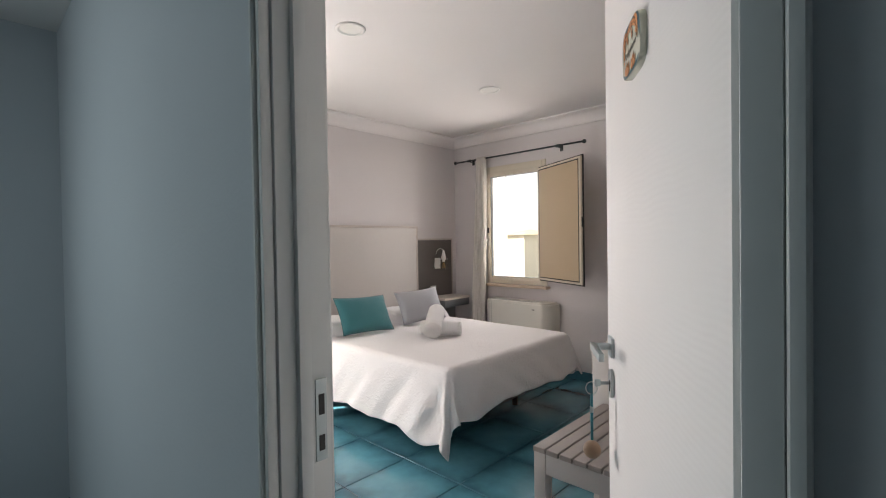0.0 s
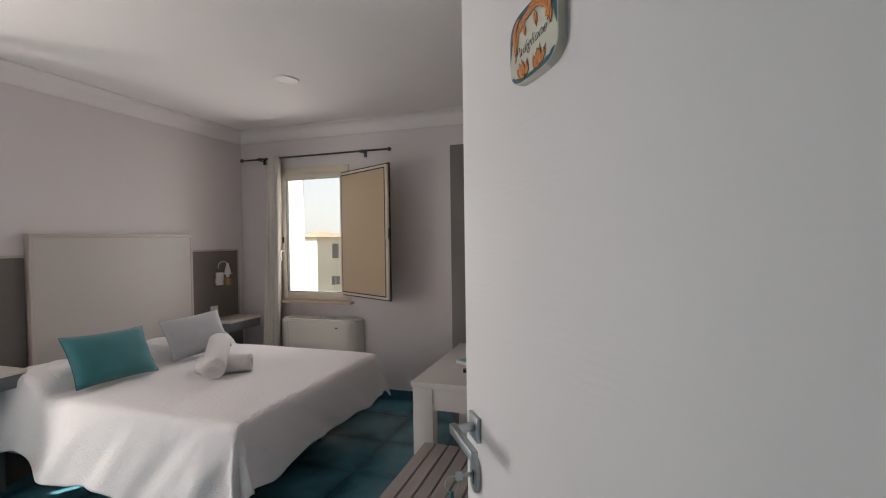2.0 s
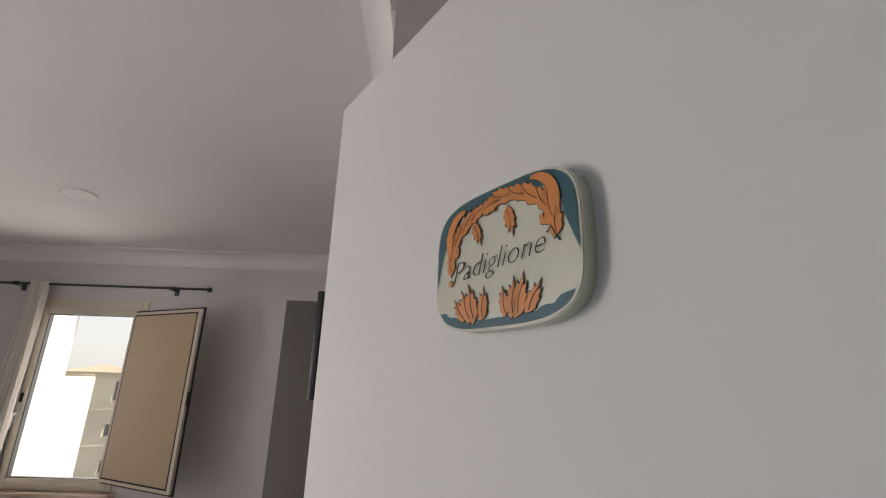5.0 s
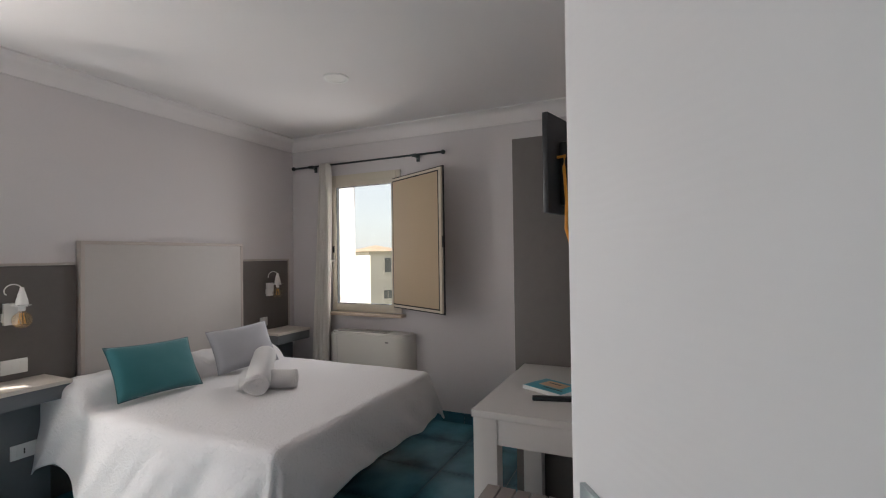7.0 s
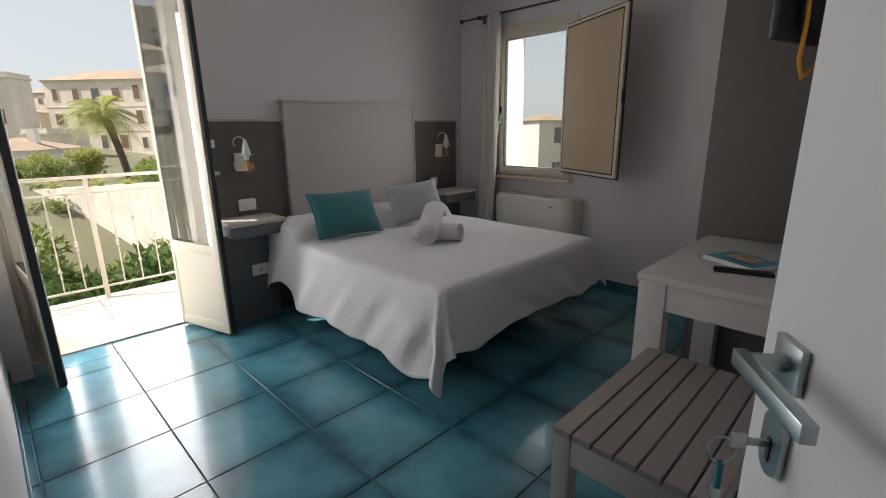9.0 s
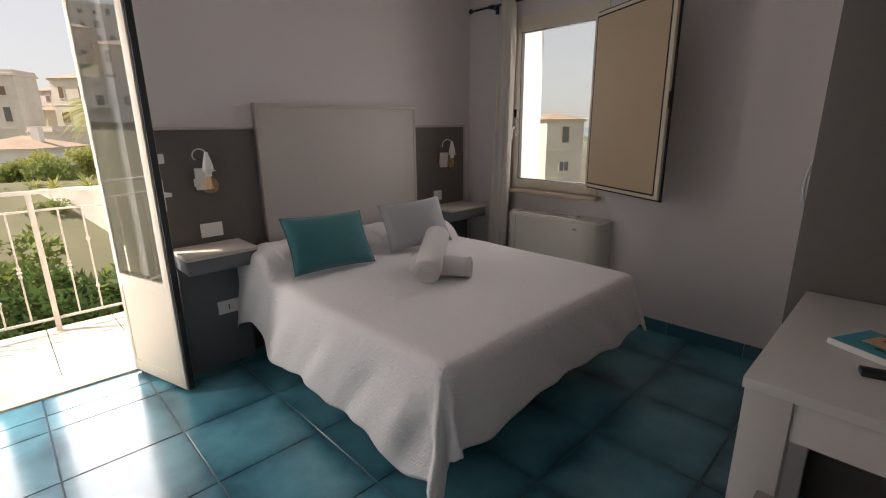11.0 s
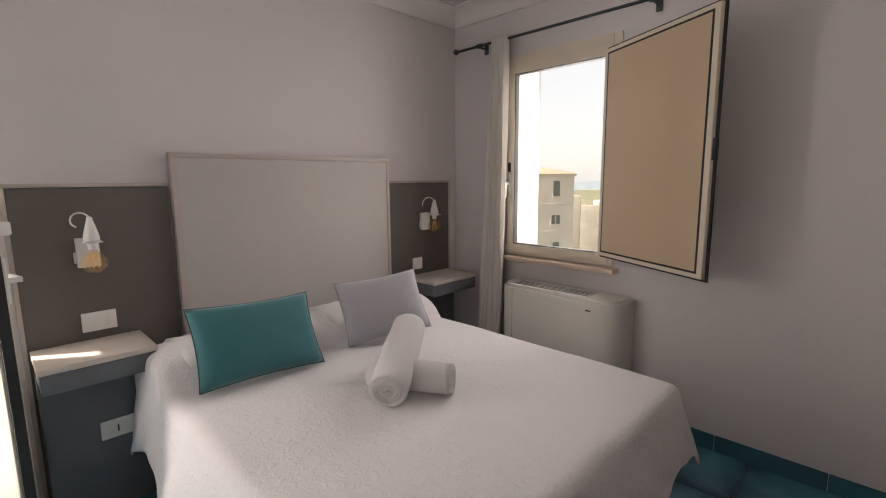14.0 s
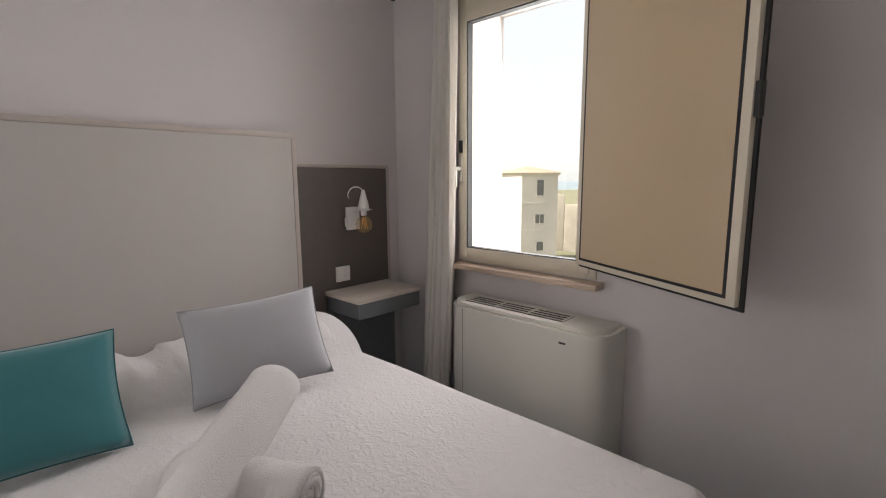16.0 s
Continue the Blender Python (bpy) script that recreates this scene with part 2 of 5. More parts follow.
# ---------------------------------------------------------------- mesh helpers


def part(name, bm, mat, parent=None, label="", smooth=False, shadow=True):
    """Links a bmesh in world coordinates as one mesh object, under a thing or a part."""
    me = bpy.data.meshes.new(name)
    bm.normal_update()
    bm.to_mesh(me)
    bm.free()
    for p in me.polygons:
        p.use_smooth = True
    if not smooth:
        me.set_sharp_from_angle(angle=radians(32))
    if mat:
        me.materials.append(mat)
    ob = new(name, me)
    if parent is not None:
        ob.parent = parent
        ob.matrix_parent_inverse = parent.matrix_basis.inverted() if parent.type == "EMPTY" else Matrix()
    if label:
        ob["label"] = label
    ob.visible_shadow = shadow
    return ob


def thing(name, label, category, at, group="", kind=""):
    ob = new(name)
    ob.empty_display_size = 0.05
    ob.matrix_basis = Matrix.Translation(at)
    return tagged(ob, label, category, group, kind)


def solid(*boxes, bevel=0.0, segments=2, m=None, bm=None):
    """Boxes (x0, x1, y0, y1, z0, z1) in one bmesh."""
    bm = bm or bmesh.new()
    for x0, x1, y0, y1, z0, z1 in boxes:
        r = bmesh.ops.create_cube(bm, size=1, matrix=Matrix.Translation(((x0 + x1) / 2, (y0 + y1) / 2, (z0 + z1) / 2)) @ Matrix.Diagonal((abs(x1 - x0), abs(y1 - y0), abs(z1 - z0), 1)))
        if bevel:
            es = list({e for v in r["verts"] for e in v.link_edges})
            bmesh.ops.bevel(bm, geom=es, offset=bevel, segments=segments, affect="EDGES", profile=0.6)
    if m is not None:
        bm.transform(m)
    return bm


def rod(points, radius, sides=10, caps=True, bm=None):
    """A round bar along a line of points; radius may be a list."""
    bm = bm or bmesh.new()
    pts = [Vector(p) for p in points]
    rad = radius if isinstance(radius, (list, tuple)) else [radius] * len(pts)
    rings = []
    up = Vector((0, 0, 1))
    for i, p in enumerate(pts):
        d = (pts[min(i + 1, len(pts) - 1)] - pts[max(i - 1, 0)]).normalized()
        ref = up if abs(d.dot(up)) < 0.95 else Vector((1, 0, 0))
        a = d.cross(ref).normalized()
        b = d.cross(a)
        rings.append([bm.verts.new(p + rad[i] * (a * math.cos(k * math.tau / sides) + b * math.sin(k * math.tau / sides))) for k in range(sides)])
    for r0, r1 in zip(rings, rings[1:]):
        for k in range(sides):
            bm.faces.new((r0[k], r0[(k + 1) % sides], r1[(k + 1) % sides], r1[k]))
    if caps:
        bm.faces.new(rings[0])
        bm.faces.new(list(reversed(rings[-1])))
    bmesh.ops.recalc_face_normals(bm, faces=bm.faces)
    return bm


def lathe(profile, at=(0, 0, 0), sides=20, m=None):
    """A turned shape from (radius, height) pairs."""
    bm = bmesh.new()
    rings = [[bm.verts.new((r * math.cos(k * math.tau / sides), r * math.sin(k * math.tau / sides), z)) for k in range(sides)] for r, z in profile]
    for r0, r1 in zip(rings, rings[1:]):
        for k in range(sides):
            bm.faces.new((r0[k], r0[(k + 1) % sides], r1[(k + 1) % sides], r1[k]))
    bm.faces.new(list(reversed(rings[0])))
    bm.faces.new(rings[-1])
    bm.transform(m if m is not None else Matrix.Translation(at))
    return bm


def outline(points, depth, m=None, bevel=0.0):
    """A flat outline in x and y, given thickness along z."""
    bm = bmesh.new()
    f = bm.faces.new([bm.verts.new((x, y, 0)) for x, y in points])
    r = bmesh.ops.extrude_face_region(bm, geom=[f])
    top = [v for v in r["geom"] if isinstance(v, bmesh.types.BMVert)]
    bmesh.ops.translate(bm, verts=top, vec=(0, 0, depth))
    bmesh.ops.recalc_face_normals(bm, faces=bm.faces)
    if bevel:
        bmesh.ops.bevel(bm, geom=[e for e in bm.edges if all(v in top for v in e.verts)], offset=bevel, segments=2, affect="EDGES")
    if m is not None:
        bm.transform(m)
    return bm


def sweep(profile, path, closed=False):
    """A moulding: (out, up) profile swept along a floor plan path, out to the path's left."""
    bm = bmesh.new()
    pts = [Vector(p) for p in path]
    n = len(pts)
    rows = []
    for i, p in enumerate(pts):
        d0 = (p - pts[i - 1]).normalized() if (i or closed) else None
        d1 = (pts[(i + 1) % n] - p).normalized() if (i < n - 1 or closed) else None
        d0, d1 = d0 or d1, d1 or d0
        n0, n1 = Vector((-d0.y, d0.x, 0)), Vector((-d1.y, d1.x, 0))
        side = (n0 + n1) / max(1e-6, 1 + n0.dot(n1))
        rows.append([bm.verts.new(p + side * o + Vector((0, 0, u))) for o, u in profile])
    for i in range(n if closed else n - 1):
        a, b = rows[i], rows[(i + 1) % n]
        for k in range(len(profile)):
            bm.faces.new((a[k], b[k], b[(k + 1) % len(profile)], a[(k + 1) % len(profile)]))
    if not closed:
        bm.faces.new(rows[0])
        bm.faces.new(list(reversed(rows[-1])))
    bmesh.ops.recalc_face_normals(bm, faces=bm.faces)
    return bm


def structure(name, bm, mat, label, category="wall", parent=None):
    return tagged(part(name, bm, mat, parent), label, category, "", "structure")


# ---------------------------------------------------------------- the shell of the room
H = 2.56                                             # ceiling height
WX, HX = -3.60, -3.70                                # west wall: room face, hall face
SY = -3.20                                           # south wall of the main room
NX, NY = -2.66, -3.74                                # entrance niche: east face, south face
DY0, DY1, DH = -3.612, -2.892, 2.03                    # entrance door opening
BX0, BX1, BH = -3.50, -2.565, 2.24                    # balcony opening
WY0, WY1, WZ0, WZ1 = -1.24, -0.49, 0.89, 2.17        # window opening
TH = 0.36                                            # outer walls

structure("wall_north", solid((WX, BX0, 0, TH, 0, H), (BX0, BX1, 0, TH, BH, H), (BX1, TH, 0, TH, 0, H)), PAINT, "lilac white painted plaster wall behind the bed")
structure("wall_east", solid((0, TH, WY1, 0, 0, H), (0, TH, WY0, WY1, 0, WZ0), (0, TH, WY0, WY1, WZ1, H), (0, TH, SY - 0.2, WY0, 0, H)), PAINT, "lilac white painted plaster wall with the window")
structure("wall_south", solid((NX, 0, SY - 0.2, SY, 0, H)), PAINT, "lilac white painted plaster wall behind the wardrobe")
structure("wall_niche", solid((NX, NX + 0.18, NY, SY - 0.2, 0, H), (WX, NX + 0.18, NY - 0.15, NY, 0, H)), PAINT, "white painted plaster wall beside the entrance door")
structure("wall_west", solid((HX, WX, DY1 + 0.07, TH, 0, H), (HX, WX, NY - 0.15, DY0 - 0.07, 0, H), (HX, WX, DY0 - 0.07, DY1 + 0.07, DH + 0.07, H)), PAINT, "white painted plaster wall with the entrance door")
structure("wall_hall_lining", solid((HX - 0.012, HX - 0.002, DY1 + 0.028, -0.5, 0, 2.5), (HX - 0.012, HX - 0.002, -5.2, DY0 - 0.036, 0, 2.5), (HX - 0.012, HX - 0.002, DY0 - 0.036, DY1 + 0.028, DH + 0.04, 2.5)), HALL_PAINT, "grey painted hallway wall around the door")
structure("wall_hall", solid((-5.9, -5.75, -5.2, -0.5, 0, 2.5), (-5.75, HX, -5.35, -5.2, 0, 2.5), (-5.75, HX - 0.001, -0.5, -0.35, 0, 2.5)), HALL_PAINT, "grey painted hallway wall in the shade")
structure("ceiling", solid((WX, 0, SY, 0, H, H + 0.12), (WX, NX, NY, SY, H - 0.05, H + 0.12)), CEILING, "white painted ceiling", "ceiling")
structure("ceiling_hall", solid((-5.75, HX, -5.2, -0.5, 2.5, 2.62)), CEILING, "white painted hallway ceiling", "ceiling")

COVE = [(0, -0.115), (0.012, -0.115), (0.012, -0.10), (0.02, -0.075), (0.045, -0.04), (0.075, -0.02), (0.10, -0.012), (0.10, 0), (0, 0)]
structure("trim_cornice", sweep(COVE, [(NX + 0.0, SY, H), (0, SY, H), (0, 0, H), (WX, 0, H), (WX, SY, H)]), CEILING, "white moulded plaster cornice under the ceiling", "cornice")

floor = structure("floor", solid((-5.75, 0, -5.2, 0.0, -0.12, -0.006), (BX0, BX1, 0, 0.22, -0.12, -0.006)), GROUT, "blue glazed square tile floor with pale joints", "floor")
threshold = structure("trim_threshold", solid((BX0, BX1, 0.20, 0.40, -0.05, 0.012), bevel=0.004), SILL, "pale stone threshold under the balcony door", "threshold")

# skirting tiles along the walls
skirt = thing("baseboard", "blue glazed tile skirting along the walls", "baseboard", (0, 0, 0), kind="structure")
for i in range(7):
    y1 = -0.012 - i * 0.452
    y0 = max(y1 - 0.449, SY)
    part("skirting_tile", solid((-0.011, -0.001, y0, y1, 0, 0.085), bevel=0.002, segments=1), SKIRT, skirt)
for i in range(5):
    x1 = -0.02 - i * 0.452
    part("skirting_tile", solid((max(x1 - 0.449, BX1), x1, -0.011, -0.001, 0, 0.085), bevel=0.002, segments=1), SKIRT, skirt)
for i in range(6):
    y1 = -0.02 - i * 0.452
    part("skirting_tile", solid((WX + 0.001, WX + 0.011, max(y1 - 0.449, DY1 + 0.09), y1, 0, 0.085), bevel=0.002, segments=1), SKIRT, skirt)

# ---------------------------------------------------------------- entrance door
frame_door = structure("door_frame", solid(
    (HX - 0.004, WX + 0.004, DY1, DY1 + 0.07, 0, DH + 0.07), (HX - 0.004, WX + 0.004, DY0 - 0.07, DY0, 0, DH + 0.07), (HX - 0.004, WX + 0.004, DY0, DY1, DH, DH + 0.07), bevel=0.003), FRAME_GREY,
    "pale grey painted door frame with moulded casing", "door frame")
for y0, y1, z0, z1 in ((DY1 + 0.012, DY1 + 0.085, 0, DH + 0.085), (DY0 - 0.085, DY0 - 0.012, 0, DH + 0.085), (DY0 - 0.012, DY1 + 0.012, DH + 0.012, DH + 0.085)):
    part("casing", solid((WX + 0.006, WX + 0.018, y0, y1, z0, z1), bevel=0.006), FRAME_GREY, frame_door)
# narrow moulded casing with a bead on the hall side
for y0, y1, z0, z1 in ((DY1 + 0.006, DY1 + 0.020, 0, DH + 0.03), (DY0 - 0.028, DY0 - 0.002, 0, DH + 0.03), (DY0 - 0.002, DY1 + 0.006, DH + 0.006, DH + 0.03)):
    part("casing", solid((HX - 0.026, HX - 0.005, y0, y1, z0, z1), bevel=0.004), FRAME_GREY, frame_door)
for y0, y1, z0, z1 in ((DY1 + 0.021, DY1 + 0.032, 0, DH + 0.046), (DY0 - 0.042, DY0 - 0.029, 0, DH + 0.046), (DY0 - 0.029, DY1 + 0.021, DH + 0.031, DH + 0.046)):
    part("casing_bead", solid((HX - 0.033, HX - 0.013, y0, y1, z0, z1), bevel=0.005, segments=3), FRAME_GREY, frame_door)
part("door_stop", solid((HX + 0.03, WX - 0.045, DY1 - 0.014, DY1, 0, DH), (HX + 0.03, WX - 0.045, DY0, DY0 + 0.014, 0, DH), bevel=0.002), FRAME_GREY, frame_door)
strike = part("strike_plate", solid((WX - 0.032, WX - 0.008, DY1 - 0.003, DY1 + 0.001, 0.93, 1.09), bevel=0.001), STEEL, frame_door, "brushed steel strike plate")
# Dark boxes on the plate, coloured as the shade in the latch openings.
part("latch_hole", solid((WX - 0.026, WX - 0.014, DY1 - 0.0045, DY1 - 0.002, 1.02, 1.06), (WX - 0.026, WX - 0.014, DY1 - 0.0045, DY1 - 0.002, 0.95, 0.98)), DARK_FILL, strike)

HINGE, LEAF_W, LEAF_A = Vector((-3.585, -3.605, 0)), 0.79, 33.8
door = thing("door_1", "white lacquered door standing half open, ceramic name plate", "door", HINGE, kind="structure")
LM = Matrix.Translation(HINGE) @ pose(0, 0, 0, 0, 0, LEAF_A)      # leaf space: x along the leaf, y towards the camera's hall side
leaf = part("leaf", solid((0.0, LEAF_W, -0.042, 0, 0.008, 2.005), bevel=0.003, m=LM), DOOR_WHITE, door)
part("edge_bolt", solid((LEAF_W - 0.001, LEAF_W + 0.002, -0.033, -0.011, 0.93, 1.13), m=LM), STEEL, leaf, "steel lock edge plate")
for z in (0.25, 1.0, 1.75):
    part("hinge", rod([LM @ Vector((-0.006, -0.048, z - 0.045)), LM @ Vector((-0.006, -0.048, z + 0.045))], 0.007), STEEL, leaf)


def door_handle(side):
    y0 = 0.0 if side > 0 else -0.042
    s = side
    hx = LEAF_W - 0.062
    h = part("door_handle", solid((hx - 0.024, hx + 0.024, y0, y0 + s * 0.008, 1.060, 1.108), bevel=0.0015, m=LM), STEEL, leaf, "brushed steel lever handle on a square rose")
    part("neck", rod([LM @ Vector((hx, y0 + s * 0.008, 1.084)), LM @ Vector((hx, y0 + s * 0.045, 1.084))], 0.009), STEEL, h)
    part("lever", solid((hx - 0.120, hx + 0.010, y0 + s * 0.04, y0 + s * 0.053, 1.075, 1.093), bevel=0.002, m=LM), STEEL, h)
    k = part("keyhole_plate", outline([(hx + 0.02 * math.cos(a) * (1 if abs(math.sin(a)) < 0.99 else 1), 0.992 + (0.016 if math.sin(a) > 0 else -0.016) + 0.02 * math.sin(a)) for a in [i * math.tau / 24 for i in range(24)]], 0.008, m=LM @ Matrix.Translation((0, y0 + (0.008 if s > 0 else 0), 0)) @ pose(0, 0, 0, 90, 0, 0), bevel=0.002), STEEL, leaf, "oval steel keyhole plate")
    # A dark box on the plate, coloured as the shade in the keyhole.
    part("keyhole", solid((hx - 0.003, hx + 0.003, y0 + s * 0.008, y0 + s * 0.0095, 0.972, 0.999), m=LM), DARK_FILL, k)


door_handle(1)
door_handle(-1)

# key with strap and wooden ball, in the lock
KX, KZ = LEAF_W - 0.062, 0.992
keys = thing("key_fob", "door key in the lock with teal strap and turned wooden ball", "key", LM @ Vector((KX, 0.008, KZ)))
part("key", solid((KX - 0.002, KX + 0.002, 0.008, 0.03, KZ - 0.004, KZ + 0.004), (KX - 0.0015, KX + 0.0015, 0.03, 0.045, KZ - 0.009, KZ + 0.009), bevel=0.001, m=LM), STEEL, keys)
part("ring", rod([LM @ Vector((KX, 0.052 + 0.014 * math.cos(a), KZ - 0.014 + 0.016 * math.sin(a))) for a in [i * math.tau / 16 for i in range(17)]], 0.0013, 6, False), STEEL, keys)
part("strap", solid((KX - 0.004, KX + 0.004, 0.049, 0.055, KZ - 0.145, KZ - 0.028), bevel=0.001, m=LM), TEAL_STRAP, keys)
part("clamp", solid((KX - 0.005, KX + 0.005, 0.048, 0.056, KZ - 0.075, KZ - 0.06), bevel=0.001, m=LM), STEEL, keys)
part("ball", lathe([(0.002, -0.022), (0.010, -0.02), (0.017, -0.014), (0.0215, -0.005), (0.022, 0.003), (0.019, 0.011), (0.013, 0.018), (0.006, 0.021), (0.002, 0.022)], m=Matrix.Translation(LM @ Vector((KX, 0.052, KZ - 0.17)))), WOOD_BALL, keys, smooth=True)

# ceramic name plate on the leaf
SX, SZ, SW, SH = 0.455, 1.716, 0.141, 0.101
plate = thing("name_plate", "hand-painted ceramic plate with blue rim and orange leaves", "sign", LM @ Vector((SX, 0, SZ)))
PM = LM @ Matrix.Translation((SX, 0.0, SZ)) @ pose(0, 0, 0, 90, 0, 180)      # plate space: x to its right as read, y up, z out of the leaf


def plate_shape(w, h, n=48):
    """A rounded oblong with slightly bowed sides."""
    pts = []
    for i in range(n):
        a = i * math.tau / n
        c, s_ = math.cos(a), math.sin(a)
        pts.append((w / 2 * math.copysign(abs(c) ** 0.52, c), h / 2 * math.copysign(abs(s_) ** 0.52, s_)))
    return pts


part("body", outline(plate_shape(SW, SH), 0.012, m=PM, bevel=0.0008), CERAMIC, plate)


def rim_band(a0, a1, inner, name, n=20):
    bm = bmesh.new()
    sh = plate_shape(SW * 0.965, SH * 0.965, 240)
    rows = []
    for i in range(n + 1):
        u = i / n
        k = int((a0 + (a1 - a0) * u) / 360 * 240) % 240
        x, y = sh[k]
        f = 1 - inner * math.sin(math.pi * u) ** 0.35 * (0.85 + 0.15 * math.sin(u * 37))
        rows.append((bm.verts.new((x, y, 0.0126)), bm.verts.new((x * f, y * f, 0.0126))))
    for (a, b), (c, d) in zip(rows, rows[1:]):
        bm.faces.new((a, b, d, c))
    bmesh.ops.recalc_face_normals(bm, faces=bm.faces)
    bm.transform(PM)
    return part(name, bm, CERAMIC_BLUE, plate)


rim_band(-3, 186, 0.27, "blue_rim")
rim_band(212, 332, 0.15, "blue_rim")


def curl(x, y, ang, size, height=0.0131, grow=1.0):
    """One painted acanthus leaf: a long tip with side lobes swept along it."""
    pts = []
    for a, r in ((-2.0, 0.42), (-1.45, 0.58), (-1.15, 0.50), (-0.85, 0.80), (-0.62, 0.66), (-0.38, 0.98), (-0.20, 0.80), (0.02, 1.22), (0.22, 0.82), (0.45, 1.0), (0.66, 0.66), (0.92, 0.78), (1.2, 0.50), (1.5, 0.56), (2.0, 0.42)):
        pts.append((size * r * grow * math.cos(a) + (grow - 1) * size * 0.1, size * r * grow * 0.62 * math.sin(a)))
    pts.append((-0.42 * size * grow, 0.08 * size))
    return outline(pts, 0.0003, m=PM @ Matrix.Translation((x, y, height)) @ pose(0, 0, 0, 0, 0, ang))


LEAF_SPOTS = []
for k in range(6):                                   # two branches meet at the top of the plate
    u = k / 5
    turn = radians(186 - 84 * u)
    LEAF_SPOTS.append((0.050 * math.cos(turn), 0.002 + 0.035 * math.sin(turn), 95 - 85 * u, 0.016 + 0.003 * (k % 2)))
    turn = radians(2 + 76 * u)
    LEAF_SPOTS.append((0.052 * math.cos(turn), 0.004 + 0.036 * math.sin(turn), 88 + 80 * u, 0.017 + 0.003 * (k % 2)))
LEAF_SPOTS += [(-0.022, 0.024, -65, 0.014), (0.012, 0.026, -75, 0.016)]
for cx, lean in ((-0.024, 14), (0.020, -14)):        # two fans of leaves stand at the bottom
    LEAF_SPOTS += [(cx + dx, -0.0385, 90 + lean - 1.9e3 * dx, sz) for dx, sz in ((-0.012, 0.014), (0.0, 0.020), (0.010, 0.016), (-0.005, 0.018))]
for x, y, ang, size in LEAF_SPOTS:
    pl = part("painted_leaf", curl(x, y, ang, size * 0.86), CERAMIC_ORANGE, plate)
    part("leaf_outline", curl(x, y, ang, size * 0.86, 0.0128, 1.10), INK, pl)
    part("leaf_vein", rod([PM @ Matrix.Translation((x, y, 0.0134)) @ pose(0, 0, 0, 0, 0, ang) @ Vector((k * 0.86 * size, 0.04 * size * math.sin(k * 5), 0)) for k in (-0.2, 0.2, 0.55, 0.9)], 0.0003, 5), INK, pl)


def scroll(points, wide, height, extra=0.0):
    """A painted tendril: a band that swells in the middle and tapers to both ends."""
    q = [Vector((*p, 0)) for p in points]
    left, right = [], []
    n = len(q)
    for i, p in enumerate(q):
        d = (q[min(i + 1, n - 1)] - q[max(i - 1, 0)]).normalized()
        w = (wide * (0.25 + math.sin(math.pi * (i + 0.4) / n) ** 0.8)) / 2 + extra
        left.append((p.x - d.y * w, p.y + d.x * w))
        right.append((p.x + d.y * w, p.y - d.x * w))
    return outline(left + right[::-1], 0.0003, m=PM @ Matrix.Translation((0, 0, height)))


for flip, drop in ((1, 0.0), (-1, 0.004)):
    way = []
    for i in range(15):
        a = radians(100 - 130 * i / 14)
        way.append((flip * (0.036 + 0.0165 * math.cos(a)), 0.028 - drop + 0.0165 * math.sin(a) - 0.006 * i / 14))
    tail = way[-1]
    way += [(tail[0] - flip * 0.003, tail[1] - 0.003), (tail[0] - flip * 0.008, tail[1] - 0.002), (tail[0] - flip * 0.009, tail[1] + 0.003)]
    sc = part("painted_scroll", scroll(way, 0.0062, 0.0133), CERAMIC_ORANGE, plate)
    part("scroll_outline", scroll(way, 0.0062, 0.0130, 0.0006), INK, sc)


def lettering(text, size, at_m, mat, parent, shear=0.3, name="lettering", bold=0.0):
    cu = bpy.data.curves.new(name, "FONT")
    cu.body, cu.size, cu.shear, cu.align_x, cu.align_y, cu.extrude, cu.offset = text, size, shear, "CENTER", "CENTER", 0.0003, bold
    tmp = bpy.data.objects.new(name, cu)
    scene.collection.objects.link(tmp)
    me = bpy.data.meshes.new_from_object(tmp.evaluated_get(bpy.context.evaluated_depsgraph_get()))
    bpy.data.objects.remove(tmp)
    bm = bmesh.new()
    bm.from_mesh(me)
    bm.transform(at_m)
    return part(name, bm, mat, parent)


lettering("Padiglione", 0.0225, PM @ Matrix.Translation((-0.003, -0.004, 0.0131)) @ pose(0, 0, 0, 0, 0, 4), INK, plate, 0.38, bold=-0.0007)
part("swash", rod([PM @ Vector(p) for p in ((0.045, 0.004, 0.0132), (0.049, 0.007, 0.0132), (0.052, 0.001, 0.0132), (0.055, -0.003, 0.0132))], 0.0006, 6), INK, plate)
for x, y in ((-0.050, -0.013), (0.045, 0.012)):
    part("screw", lathe([(0.0025, 0), (0.0025, 0.0006), (0.001, 0.0012)], m=PM @ Matrix.Translation((x, y, 0.0125))), CERAMIC_ORANGE, plate)

# ---------------------------------------------------------------- window
win = thing("window_1", "beige aluminium window with one clear pane, inner shutter swung open", "window", (0.0, (WY0 + WY1) / 2, WZ0), kind="structure")
part("window_frame", solid((-0.012, 0.055, WY0, WY0 + 0.045, WZ0, WZ1), (-0.012, 0.055, WY1 - 0.045, WY1, WZ0, WZ1), (-0.012, 0.055, WY0 + 0.045, WY1 - 0.045, WZ1 - 0.085, WZ1), (-0.012, 0.055, WY0 + 0.045, WY1 - 0.045, WZ0, WZ0 + 0.04), bevel=0.004), BEIGE, win)
GY0, GY1, GZ0, GZ1 = -1.165, -0.548, 0.962, 2.055
